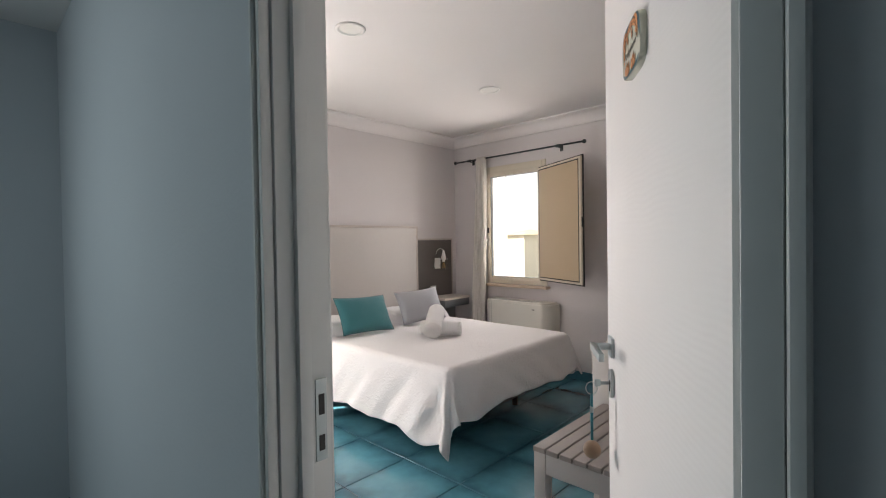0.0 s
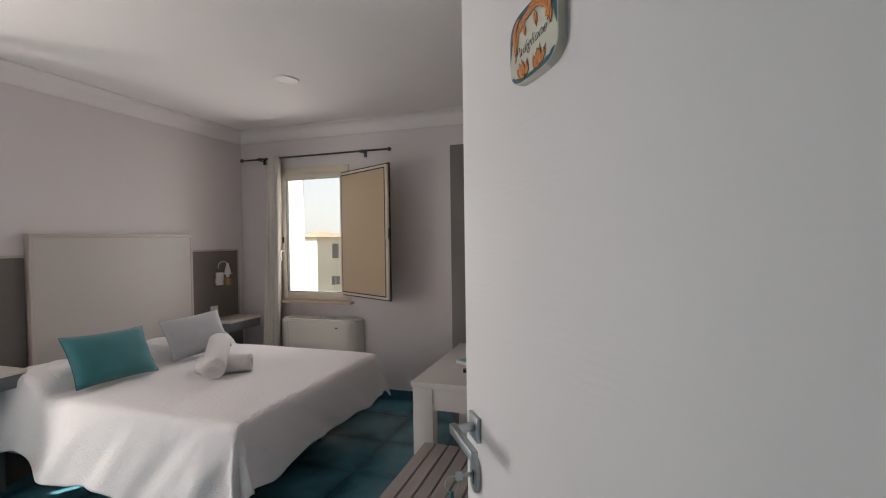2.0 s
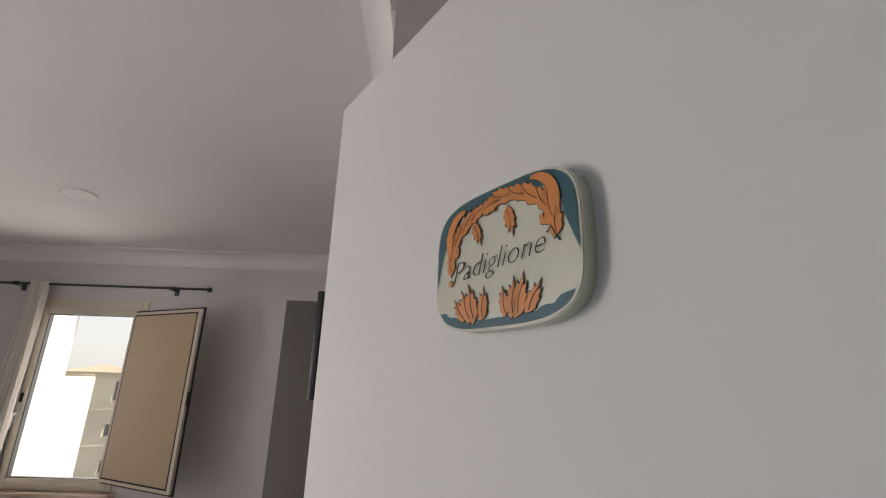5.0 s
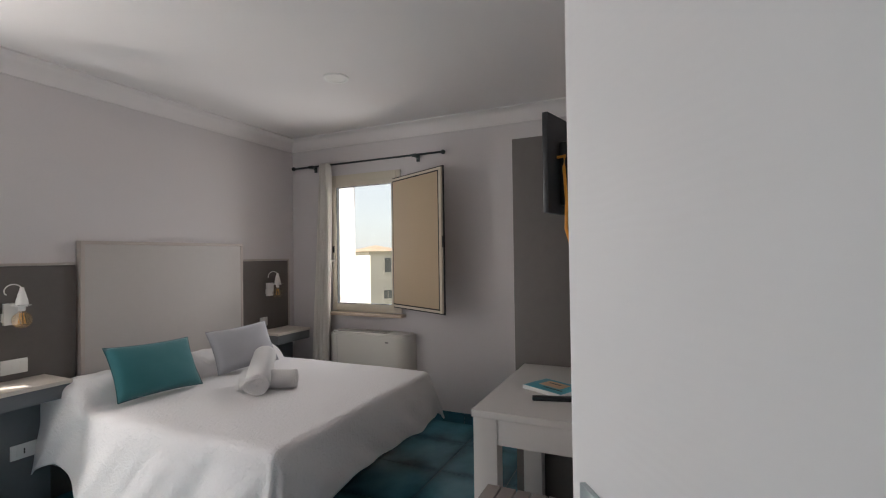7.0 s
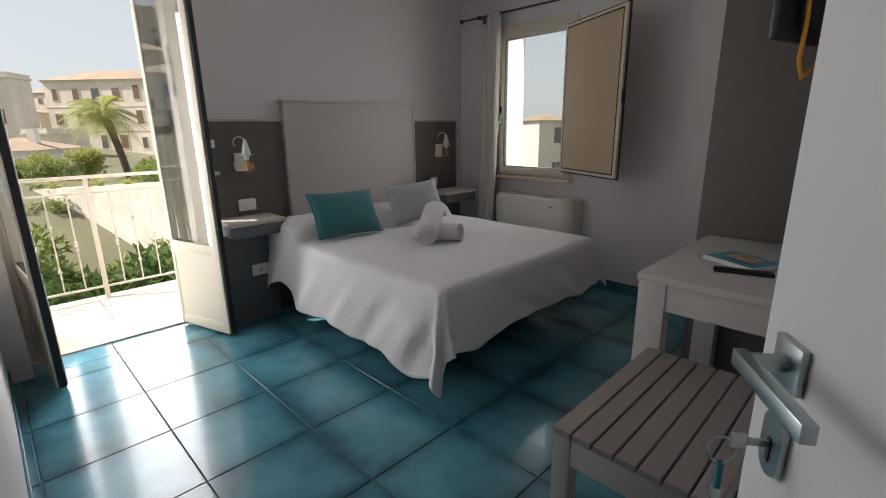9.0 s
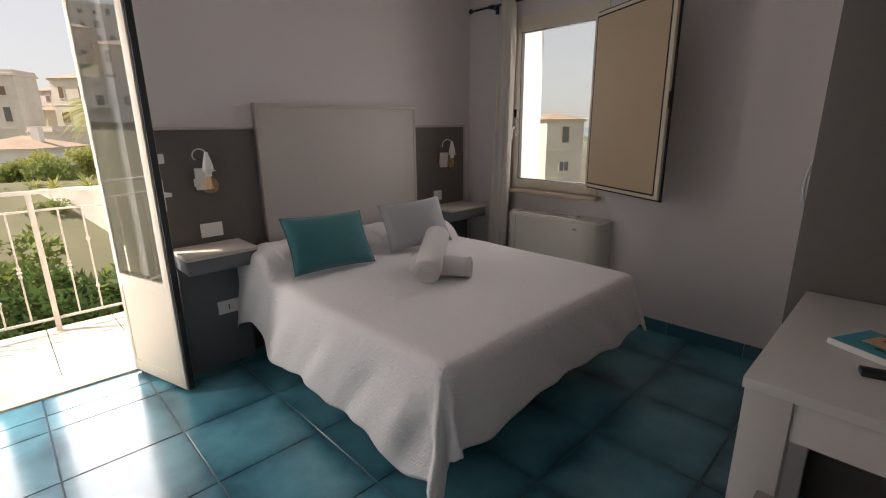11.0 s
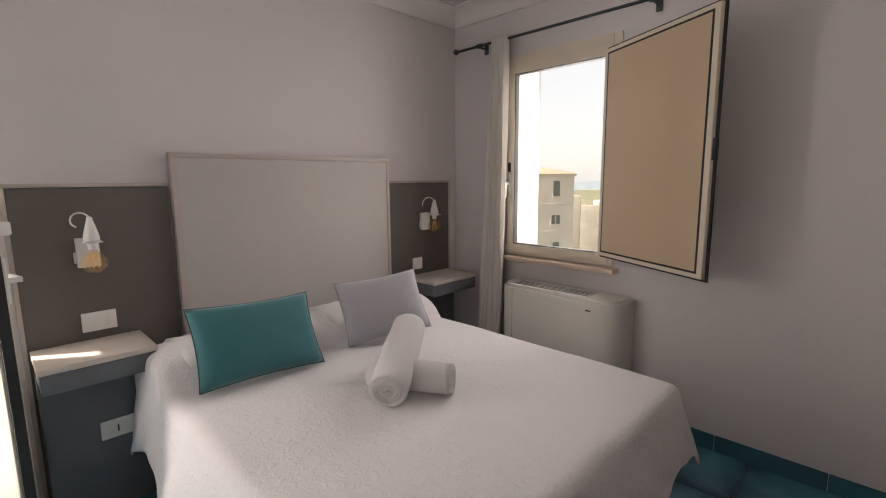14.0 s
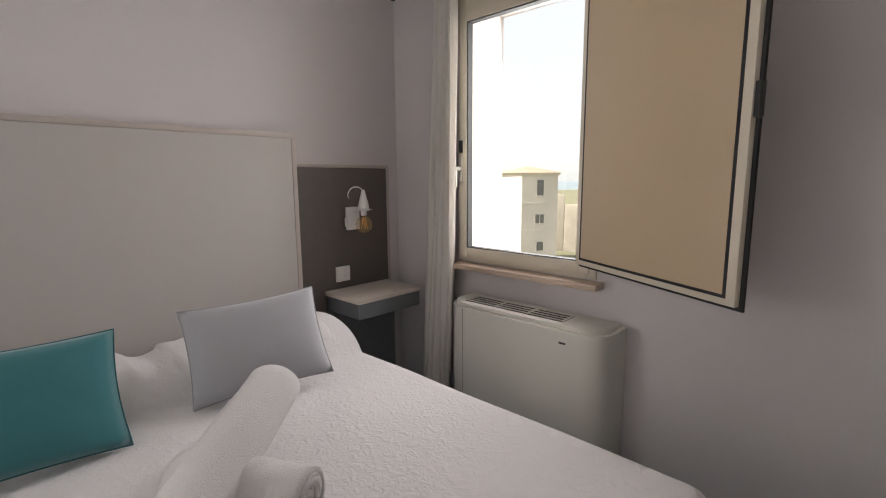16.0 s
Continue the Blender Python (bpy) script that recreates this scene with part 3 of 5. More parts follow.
sash = part("sash", solid((-0.022, 0.035, WY0 + 0.03, GY0, GZ0 - 0.048, GZ1 + 0.05), (-0.022, 0.035, GY1, WY1 - 0.012, GZ0 - 0.048, GZ1 + 0.05), (-0.022, 0.035, GY0, GY1, GZ1, GZ1 + 0.05), (-0.022, 0.035, GY0, GY1, GZ0 - 0.048, GZ0), bevel=0.004), BEIGE, win)
part("gasket", solid((-0.016, 0.02, GY0, GY0 + 0.005, GZ0, GZ1), (-0.016, 0.02, GY1 - 0.005, GY1, GZ0, GZ1), (-0.016, 0.02, GY0, GY1, GZ1 - 0.005, GZ1), (-0.016, 0.02, GY0, GY1, GZ0, GZ0 + 0.005)), GASKET, sash)
part("pane", solid((0.006, 0.012, GY0 + 0.003, GY1 - 0.003, GZ0 + 0.003, GZ1 - 0.003)), GLASS, sash, shadow=False)
wh = part("window_handle", solid((-0.034, -0.02, -0.527, -0.503, 1.30, 1.42), bevel=0.005), CREAM, sash, "cream window handle")
part("lever", solid((-0.075, -0.03, -0.523, -0.507, 1.352, 1.372), (-0.075, -0.06, -0.523, -0.507, 1.27, 1.372), bevel=0.005), CREAM, wh)
part("catch", solid((-0.03, -0.02, -0.524, -0.506, 1.44, 1.50), bevel=0.002), BLACK, sash)
part("window_sill", solid((-0.085, 0.0, -1.275, WY1 + 0.02, 0.858, 0.885), bevel=0.005), SILL, win)
part("window_sill", solid((0.0, TH + 0.05, WY0, WY1, 0.858, WZ0 - 0.004), bevel=0.003), SILL, win)
# inner shutter, hinged on the frame's south side
SHM = Matrix.Translation((-0.024, -1.168, 0)) @ pose(0, 0, 0, 0, 0, math.degrees(math.atan2(-0.642, -0.342)))
sh = part("shutter", solid((0, 0.728, -0.016, 0.014, 0.955, 2.08), bevel=0.003, m=SHM), BEIGE, win, "beige inner shutter with black gasket")
part("shutter_panel", solid((0.035, 0.69, -0.0185, -0.014, 0.985, 2.05), bevel=0.001, m=SHM), SHUTTER, sh)
part("shutter_gasket", solid((0.025, 0.700, -0.0175, -0.0155, 0.975, 2.060), m=SHM), GASKET, sh)
part("shutter_seal", solid((-0.004, 0.739, 0.002, 0.011, 0.943, 2.092), m=SHM), GASKET, sh)
part("shutter_catch", solid((0.73, 0.745, -0.012, 0.008, 1.46, 1.55), bevel=0.002, m=SHM), BLACK, sh)

# curtain rod and curtain by the window
crod = thing("curtain_rod", "dark iron curtain rod with ball finials and wall brackets", "curtain rod", (-0.08, -0.89, 2.26))
part("bar", rod([(-0.08, -0.10, 2.262), (-0.08, -1.68, 2.265)], 0.0085), IRON, crod, smooth=True)
for y in (-0.088, -1.692):
    part("finial", lathe([(0.004, -0.02), (0.014, -0.014), (0.02, 0), (0.014, 0.014), (0.004, 0.02)], m=Matrix.Translation((-0.08, y, 2.263)) @ pose(0, 0, 0, 90)), IRON, crod, smooth=True)
for y in (-0.30, -1.42):
    part("bracket", solid((-0.085, -0.002, y - 0.006, y + 0.006, 2.248, 2.256), (-0.012, -0.002, y - 0.015, y + 0.015, 2.22, 2.285), bevel=0.002), IRON, crod)
    part("clamp", rod([(-0.08, y - 0.02, 2.263), (-0.08, y + 0.02, 2.263)], 0.014), IRON, crod)


def curtain(x0, y0, length, z0, z1, folds, along, gather=1.0, name="curtain"):
    """Hanging cloth gathered in folds; along is the unit direction of its width."""
    bm = bmesh.new()
    nu, nv = folds * 10, 18
    side = Vector((-along.y, along.x, 0))
    rows = []
    for j in range(nv + 1):
        v = j / nv
        z = z1 + (z0 - z1) * v
        row = []
        for i in range(nu + 1):
            u = i / nu
            w = length * (0.62 + 0.42 * v ** 0.8) * gather
            amp = 0.018 + 0.014 * v
            ph = u * folds * math.tau + 0.5 * math.sin(3 * u + 2 * v)
            o = amp * math.sin(ph) + 0.008 * math.sin(2.3 * ph + 5 * v)
            p = Vector((x0 - 0.03 * v, y0 + 0.11 * v ** 1.4, z)) + along * (u * w + 0.012 * math.cos(ph)) + side * o
            row.append(bm.verts.new(p))
        rows.append(row)
    for a, b in zip(rows, rows[1:]):
        for i in range(nu):
            bm.faces.new((a[i], a[i + 1], b[i + 1], b[i]))
    return bm


cur = tagged(part("curtain", curtain(-0.08, -0.405, 0.20, 0.03, 2.28, 5, Vector((0, -1, 0))), CURTAIN, smooth=True), "white cotton curtain gathered beside the window, hanging from the rod", "curtain")
sol = cur.modifiers.new("thickness", "SOLIDIFY")
sol.thickness = 0.0015

# fan coil heater under the window
fc = thing("fan_coil", "cream plastic fan coil unit with rounded ends and top grille", "heater", (-0.11, -1.03, 0.1))
FY0, FY1, FD, FZ0, FZ1 = -1.378, -0.58, 0.225, 0.09, 0.735


def rounded_front(y0, y1, depth, r, inset=0.0, n=8):
    pts = [(-0.004, y1 - inset)]
    for k in range(n + 1):
        a = math.pi / 2 * k / n
        pts.append((-depth + inset + r - r * math.sin(a), y1 - inset - r + r * math.cos(a)))
    for k in range(n + 1):
        a = math.pi / 2 * k / n
        pts.append((-depth + inset + r - r * math.cos(a), y0 + inset + r - r * math.sin(a)))
    pts.append((-0.004, y0 + inset))
    return pts


part("body", outline(rounded_front(FY0, FY1, FD, 0.11), FZ1 - FZ0, m=Matrix.Translation((0, 0, FZ0)), bevel=0.018), CREAM, fc, smooth=False)
for y in (FY0 + 0.1, FY1 - 0.16):
    part("foot", solid((-0.17, -0.01, y, y + 0.06, 0, FZ0 + 0.002)), CREAM, fc)
# A dark sheet on the solid top, coloured as shade between the bars.
part("grille_recess", solid((-0.172, -0.068, FY0 + 0.195, FY1 - 0.085, FZ1 - 0.004, FZ1 + 0.001)), DARK_FILL, fc)
for k in range(4):
    x = -0.160 + k * 0.0285
    part("grille_bar", solid((x, x + 0.006, FY0 + 0.20, FY1 - 0.09, FZ1 - 0.002, FZ1 + 0.004), bevel=0.002, segments=1), CREAM, fc)
for k in range(4):
    y = FY0 + 0.2 + k * (FY1 - FY0 - 0.29) / 3
    part("grille_rib", solid((-0.165, -0.072, y - 0.004, y + 0.004, FZ1 - 0.002, FZ1 + 0.005), bevel=0.001, segments=1), CREAM, fc)
part("panel_seam", solid((-FD - 0.0006, -FD + 0.002, FY1 - 0.118, FY1 - 0.1165, FZ0 + 0.01, FZ1 - 0.02)), DARK_FILL, fc)
part("badge", solid((-FD - 0.001, -FD + 0.001, -1.225, -1.195, 0.664, 0.672)), DARK_FILL, fc, "small dark badge")

# ---------------------------------------------------------------- bed wall
panels = thing("panelling", "taupe laminate panelling behind the bed with pale edging", "panelling", (-1.28, -0.012, 0))
part("panel_board", solid((-0.66, -0.105, -0.024, -0.002, 0.0, 1.372)), TAUPE, panels)
part("panel_board", solid((-2.46, -1.92, -0.024, -0.002, 0.0, 1.372)), TAUPE, panels)
part("edge_trim", solid((-0.66, -0.088, -0.028, -0.002, 1.374, 1.388), (-0.104, -0.088, -0.028, -0.002, 0.0, 1.373), bevel=0.002), TAUPE_TRIM, panels)
part("edge_trim", solid((-2.476, -1.92, -0.028, -0.002, 1.374, 1.388), (-2.476, -2.461, -0.028, -0.002, 0.0, 1.373), bevel=0.002), TAUPE_TRIM, panels)
hb = thing("headboard", "tall light grey headboard with pale wooden edge", "headboard", (-1.29, -0.03, 0))
part("board", solid((-1.885, -0.692, -0.05, -0.002, 0.12, 1.50), bevel=0.001), HEADBOARD, hb)
part("edge_trim", solid((-1.908, -0.670, -0.053, -0.002, 1.5005, 1.522), (-1.908, -1.8855, -0.053, -0.002, 0.12, 1.500), (-0.6915, -0.670, -0.053, -0.002, 0.12, 1.500), bevel=0.001), TAUPE_TRIM, hb)


def nightstand(x0, x1, y0, ztop):
    ns = thing("nightstand", "wall-hung nightstand with pale oak top and dark grey drawer", "nightstand", ((x0 + x1) / 2, -0.03, 0.0), "nightstands by the bed")
    part("top", solid((x0, x1, y0, -0.03, ztop - 0.022, ztop), bevel=0.003), SHELF_TOP, ns)
    part("drawer", solid((x0 + 0.006, x1 - 0.006, y0 + 0.006, -0.03, ztop - 0.098, ztop - 0.0235), bevel=0.002), DRAWER, ns)
    part("leg_panel", solid((x0 + 0.004, x1 - 0.004, -0.10, -0.03, 0.0, ztop - 0.0995), bevel=0.002), DRAWER, ns)
    return ns


nightstand(-0.535, -0.125, -0.315, 0.742)
nightstand(-2.455, -2.085, -0.315, 0.742)


def socket_plate(x, z, w=0.118, name="wall_socket", label="white plastic socket plate on the taupe panel"):
    s = thing(name, label, "socket", (x, -0.026, z), "socket plates by the bed")
    part("plate", solid((x - w / 2, x + w / 2, -0.034, -0.0245, z - 0.04, z + 0.04), bevel=0.003), WHITE_PLASTIC, s)
    n = 3 if w > 0.1 else 2
    for i in range(n):
        cx = x - w / 2 + (i + 0.5) * w / n
        part("module", solid((cx - w / n / 2 + 0.004, cx + w / n / 2 - 0.004, -0.0365, -0.034, z - 0.026, z + 0.026), bevel=0.001), WHITE_PLASTIC, s)


socket_plate(-2.225, 0.815, 0.12)
socket_plate(-0.42, 0.818, 0.085)
SOCK_LOW = thing("wall_socket", "white plastic socket plate low on the nightstand panel", "socket", (-2.215, -0.10, 0.36), "socket plates by the bed")
part("plate", solid((-2.275, -2.155, -0.109, -0.1005, 0.32, 0.40), bevel=0.003), WHITE_PLASTIC, SOCK_LOW)
part("module", solid((-2.25, -2.18, -0.1115, -0.109, 0.333, 0.387), bevel=0.001), WHITE_PLASTIC, SOCK_LOW)
# A dark box on the module, coloured as the shade in its slot.
part("slot", solid((-2.218, -2.212, -0.1125, -0.111, 0.345, 0.375)), DARK_FILL, SOCK_LOW)


def wall_lamp(x, z):
    """A slim porcelain holder over a bare amber globe, its cable looped back to a square plate; x is the plate's west edge."""
    ax, ay = x + 0.044, -0.125
    lamp = thing("wall_lamp", "white wall lamp with looped cable and bare amber filament bulb", "lamp", (x, -0.025, z), "reading lamps by the bed")
    part("back_plate", solid((x, x + 0.078, -0.044, -0.0245, z - 0.064, z + 0.056), bevel=0.003), WHITE_METAL, lamp)
    part("switch", solid((x - 0.009, x - 0.0005, -0.04, -0.028, z - 0.045, z + 0.0), bevel=0.002), WHITE_PLASTIC, lamp)
    part("bracket", solid((ax - 0.016, ax + 0.016, ay - 0.030, -0.044, z + 0.040, z + 0.044), (ax - 0.032, ax + 0.032, ay - 0.032, ay + 0.030, z + 0.045, z + 0.048), bevel=0.001), WHITE_METAL, lamp)
    part("holder", lathe([(0.004, 0.092), (0.009, 0.090), (0.011, 0.078), (0.018, 0.052), (0.026, 0.020), (0.028, 0.002), (0.027, -0.004), (0.010, -0.006)], m=Matrix.Translation((ax, ay, z + 0.054)), sides=24), WHITE_PLASTIC, lamp, smooth=True)
    pts = []
    for k in range(19):
        a = 0.15 + 4.2 * k / 18
        pts.append((ax - 0.026 + 0.028 * math.cos(a), ay + 0.0042 * k, z + 0.132 + 0.030 * math.sin(a)))
    part("cable", rod(pts, 0.0034, 8), WHITE_PLASTIC, lamp, smooth=True)
    part("cap", lathe([(0.014, 0.034), (0.0155, 0.030), (0.0155, 0.012), (0.013, 0.006)], m=Matrix.Translation((ax, ay, z + 0.008))), WHITE_METAL, lamp, smooth=True)
    globe = [(0.013, 0.044), (0.015, 0.036)] + [(0.045 * math.sin(0.38 + 2.72 * i / 14), 0.045 * math.cos(0.38 + 2.72 * i / 14) - 0.010) for i in range(15)]
    bulb = part("bulb", lathe(globe, m=Matrix.Translation((ax, ay, z - 0.024)), sides=28), BULB, lamp, "amber glass globe bulb", smooth=True, shadow=False)
    for k in range(5):
        a = k * math.tau / 5
        part("filament", rod([(ax + 0.008 * math.cos(a), ay + 0.008 * math.sin(a), z + 0.004), (ax + 0.017 * math.cos(a + 0.6), ay + 0.017 * math.sin(a + 0.6), z - 0.056)], 0.0016, 6), FILAMENT, bulb)


wall_lamp(-2.275, 1.112)
wall_lamp(-0.388, 1.112)

# ---------------------------------------------------------------- bed
BED = (-2.135, -0.662, -1.855, -0.06)                 # mattress top: x0, x1, y0, y1
BZ = 0.60
bed = thing("bed", "double bed with white quilted coverlet hanging to pointed corners", "bed", (-1.43, -0.92, 0))
part("mattress", solid((BED[0] + 0.02, BED[1] - 0.02, BED[2] + 0.02, BED[3], 0.36, BZ - 0.02), bevel=0.05, segments=4), SHEET, bed)
part("base", solid((BED[0] + 0.03, BED[1] - 0.03, BED[2] + 0.04, BED[3], 0.24, 0.359), bevel=0.01), DRAWER, bed)
for x in (BED[0] + 0.26, BED[1] - 0.30):
    for y in (BED[2] + 0.36, BED[3] - 0.15):
        part("leg", rod([(x, y, 0.0), (x, y, 0.245)], [0.022, 0.03], 14), BLACK, bed)


def coverlet(x0, x1, y0, y1, top, west, east, foot, step=0.024):
    """A rectangular cloth laid over the mattress: sides hang by its own length, so that the corners hang in points."""
    bm = bmesh.new()
    ux = np.arange(x0 - west, x1 + east + step / 2, step)
    vy = np.arange(y0 - foot, y1 + step / 2, step)
    grid = []
    r = 0.05
    for v in vy:
        row = []
        for u in ux:
            cx, cy = min(max(u, x0 + r), x1 - r), min(max(v, y0 + r), y1)
            d = Vector((u - cx, v - cy))
            s = d.length
            wob = noise.noise(Vector((u * 3.1, v * 3.1, 0.0)))
            roll_y = (cy + 0.285) / 0.215
            mid = 1 - 0.22 * math.exp(-((cx + 1.40) / 0.05) ** 2)
            end = 1 - 0.10 * math.exp(-((min(cx - x0, x1 - cx)) / 0.10) ** 2)
            rise = 0.128 * math.sqrt(max(0.0, 1 - roll_y * roll_y)) * mid * end
            if s < 1e-6:
                z = top + rise + 0.006 * wob
                row.append(bm.verts.new((u, v, z)))
                continue
            n = d / s
            corner = min(abs(n.x), abs(n.y)) * 1.414              # 0 on a side, 1 on a corner's diagonal
            arc = r * math.pi / 2
            if s < arc:
                a = s / r
                out, z = r * math.sin(a), top + rise - r * (1 - math.cos(a))
            else:
                h = s - arc
                along = (cy - y0) if abs(n.x) > abs(n.y) else min(cx - x0, x1 - cx)      # distance from the foot corner
                t = u + v * 1.3 if corner < 0.01 else math.atan2(n.y, n.x) * 0.35 + u + v * 1.3
                fold = 0.012 * math.sin(t * 11) + 0.006 * math.sin(t * 25 + 1.7) + 0.024 * math.exp(-((along - 0.22) / 0.10) ** 2) * (1 - corner)
                fan = math.sin(6 * math.atan2(abs(n.y), abs(n.x))) if n.x < 0 else 0.0
                h *= 1 - (0.30 * corner if n.x > 0 else 0.0)
                out = r + h * (0.10 + 0.06 * corner + 0.15 * corner * fan + 0.20 * max(0.0, n.x)) + fold * min(1.0, h / 0.2)
                lobe = 1 + 0.13 * math.exp(-((along - 0.24) / 0.13) ** 2) * (1 - corner) + 0.035 * math.sin(t * 9 + 0.6)
                z = top + rise - r - h * lobe * (0.985 - 0.06 * corner)
            z = max(z + 0.004 * wob, 0.015)
            row.append(bm.verts.new((cx + n.x * out, cy + n.y * out, z)))
        grid.append(row)
    for a, b in zip(grid, grid[1:]):
        for i in range(len(ux) - 1):
            bm.faces.new((a[i], a[i + 1], b[i + 1], b[i]))
    return bm


cov = part("coverlet", coverlet(*BED, BZ, 0.415, 0.335, 0.29), COVERLET, bed, "white quilted coverlet with embossed vine pattern", smooth=True)
sd = cov.modifiers.new("smooth", "SUBSURF")
sd.levels = sd.render_levels = 1
sol = cov.modifiers.new("thickness", "SOLIDIFY")
sol.thickness = 0.006


def bolster(x0, x1, yc, z0, rad_y, rad_z, sag=0.02):
    """The pillows under the turned coverlet: a long soft roll, with a hanging end."""
    bm = bmesh.new()
    n, k = 40, 20
    rows = []
    for i in range(n + 1):
        u = i / n
        e = min(1.0, (min(u, 1 - u) / 0.07 + 0.02)) ** 0.4
        mid = 1 - sag / rad_z * math.exp(-((u - 0.5) / 0.06) ** 2) * 1.4
        row = []
        for j in range(k):
            a = j * math.tau / k
            c, s_ = math.cos(a), math.sin(a)
            y = yc + rad_y * e * math.copysign(abs(c) ** 0.8, c)
            z = z0 + rad_z * (1 + math.copysign(abs(s_) ** 0.85, s_) * e * mid) * 0.98
            w = 0.008 * noise.noise(Vector((u * 14, c * 2, s_ * 2)))
            row.append(bm.verts.new((x0 + (x1 - x0) * u, y + w, z + w)))
        rows.append(row)
    for a, b in zip(rows, rows[1:]):
        for j in range(k):
            bm.faces.new((a[j], a[(j + 1) % k], b[(j + 1) % k], b[j]))
    bm.faces.new(rows[0])
    bm.faces.new(list(reversed(rows[-1])))
    bmesh.ops.recalc_face_normals(bm, faces=bm.faces)
    return bm


part("pillow", bolster(-2.06, -1.42, -0.285, BZ - 0.035, 0.185, 0.082), SHEET, bed, smooth=True)
part("pillow", bolster(-1.38, -0.74, -0.285, BZ - 0.035, 0.185, 0.082), SHEET, bed, smooth=True)


def cushion(name, label, w, h, t, m, mat, pipe, group):
    """A stuffed oblong with pinched corners and a piped seam."""
    c = thing(name, label, "cushion", m.translation, group)
    bm = bmesh.new()
    n = 18
    front, back = [], []
    for j in range(n + 1):
        v = j / n * 2 - 1
        fr, bk = [], []
        for i in range(n + 1):
            u = i / n * 2 - 1
            x = u * w / 2 * (1 - 0.055 * (1 - v * v))
            z = v * h / 2 * (1 - 0.075 * (1 - u * u))
            f = (max(0.0, 1 - u * u) ** 0.5 * max(0.0, 1 - v * v) ** 0.5) ** 0.8
            w_ = 0.006 * noise.noise(Vector((u * 2.2 + w * 9, v * 2.2, 1)))
            a = bm.verts.new((x, -t / 2 * f + w_ * f, z))
            edge = i in (0, n) or j in (0, n)
            fr.append(a)
            bk.append(a if edge else bm.verts.new((x, t / 2 * f, z)))
        front.append(fr)
        back.append(bk)
    for g, flip in ((front, False), (back, True)):
        for j in range(n):
            for i in range(n):
                q = (g[j][i], g[j][i + 1], g[j + 1][i + 1], g[j + 1][i])
                bm.faces.new(tuple(reversed(q)) if flip else q)
    bmesh.ops.recalc_face_normals(bm, faces=bm.faces)
    rim = [(u, -1) for u in np.linspace(-1, 1, 15)] + [(1, v) for v in np.linspace(-1, 1, 15)][1:] + [(u, 1) for u in np.linspace(1, -1, 15)][1:] + [(-1, v) for v in np.linspace(1, -1, 15)][1:]
    pts = [m @ Vector((u * w / 2 * (1 - 0.055 * (1 - v * v)), 0, v * h / 2 * (1 - 0.075 * (1 - u * u)))) for u, v in rim]
    bm.transform(m)
    part("cover", bm, mat, c, smooth=True)
    part("piping", rod(pts, 0.0024, 6, False), pipe, c, smooth=True)
    return c


cushion("cushion", "teal cotton cushion leaning on the pillows", 0.50, 0.325, 0.15, pose(-1.785, -0.575, BZ + 0.16, -30, 2, -2), TEAL, TEAL_DARK, "cushions on the bed")
cushion("cushion", "pale grey cotton cushion leaning on the pillows", 0.44, 0.32, 0.14, pose(-1.145, -0.575, BZ + 0.165, -30, -4, -16), GREY_CLOTH, GREY_PIPING, "cushions on the bed")


def towel_roll(a, b, rad, flat=0.9):
    """A rolled towel: a spiral sheet seen on the ends."""
    t = thing("rolled_towel", "rolled white terry towel lying on the bed", "towel", (Vector(a) + Vector(b)) / 2, "towels on the bed")
    a, b = Vector(a), Vector(b)
    d = (b - a).normalized()
    side = d.cross(Vector((0, 0, 1))).normalized()
    up = side.cross(d)
    bm = bmesh.new()
    turns, n, k = 5.6, 150, 12
    rows = []
    for j in range(k + 1):
        v = j / k
        row = []
        for i in range(n + 1):
            u = i / n
            ang = u * turns * math.tau
            rr = rad * (0.05 + 0.95 * u)
            end = (0.004 * math.sin(ang * 0.7) - 0.006 * (1 - u)) * (1 if j == k else -1) if j in (0, k) else 0
            swell = 1 + 0.05 * math.sin(v * math.pi) + 0.05 * noise.noise(Vector((v * 5, math.cos(ang), math.sin(ang) + rad * 30)))
            p = a + (b - a) * v + d * end + side * (rr * swell * math.cos(ang)) + up * (rr * swell * flat * math.sin(ang))
            row.append(bm.verts.new(p))
        rows.append(row)
    for r0, r1 in zip(rows, rows[1:]):
        for i in range(n):
            bm.faces.new((r0[i], r0[i + 1], r1[i + 1], r1[i]))
    cloth = part("cloth", bm, TOWEL, t, smooth=True)
    s = cloth.modifiers.new("thickness", "SOLIDIFY")
    s.thickness = 0.0105
    return t


towel_roll((-1.365, -1.265, BZ + 0.058), (-1.525, -0.985, BZ + 0.058), 0.056)
towel_roll((-1.605, -1.19, BZ + 0.068), (-1.245, -0.89, BZ + 0.150), 0.064)

# ---------------------------------------------------------------- wardrobe, desk, bench, screen
wd = thing("wardrobe", "cream wardrobe with a dark taupe side and arched steel handle", "wardrobe", (-0.55, -2.9, 0))
part("body", solid((-1.08, -0.012, SY + 0.004, -2.592, 0.0, 2.03), bevel=0.002), WARDROBE, wd)
part("side_panel", solid((-1.102, -1.082, SY + 0.004, -2.572, 0.0, 2.035), bevel=0.002), TAUPE, wd, "dark taupe laminate side")
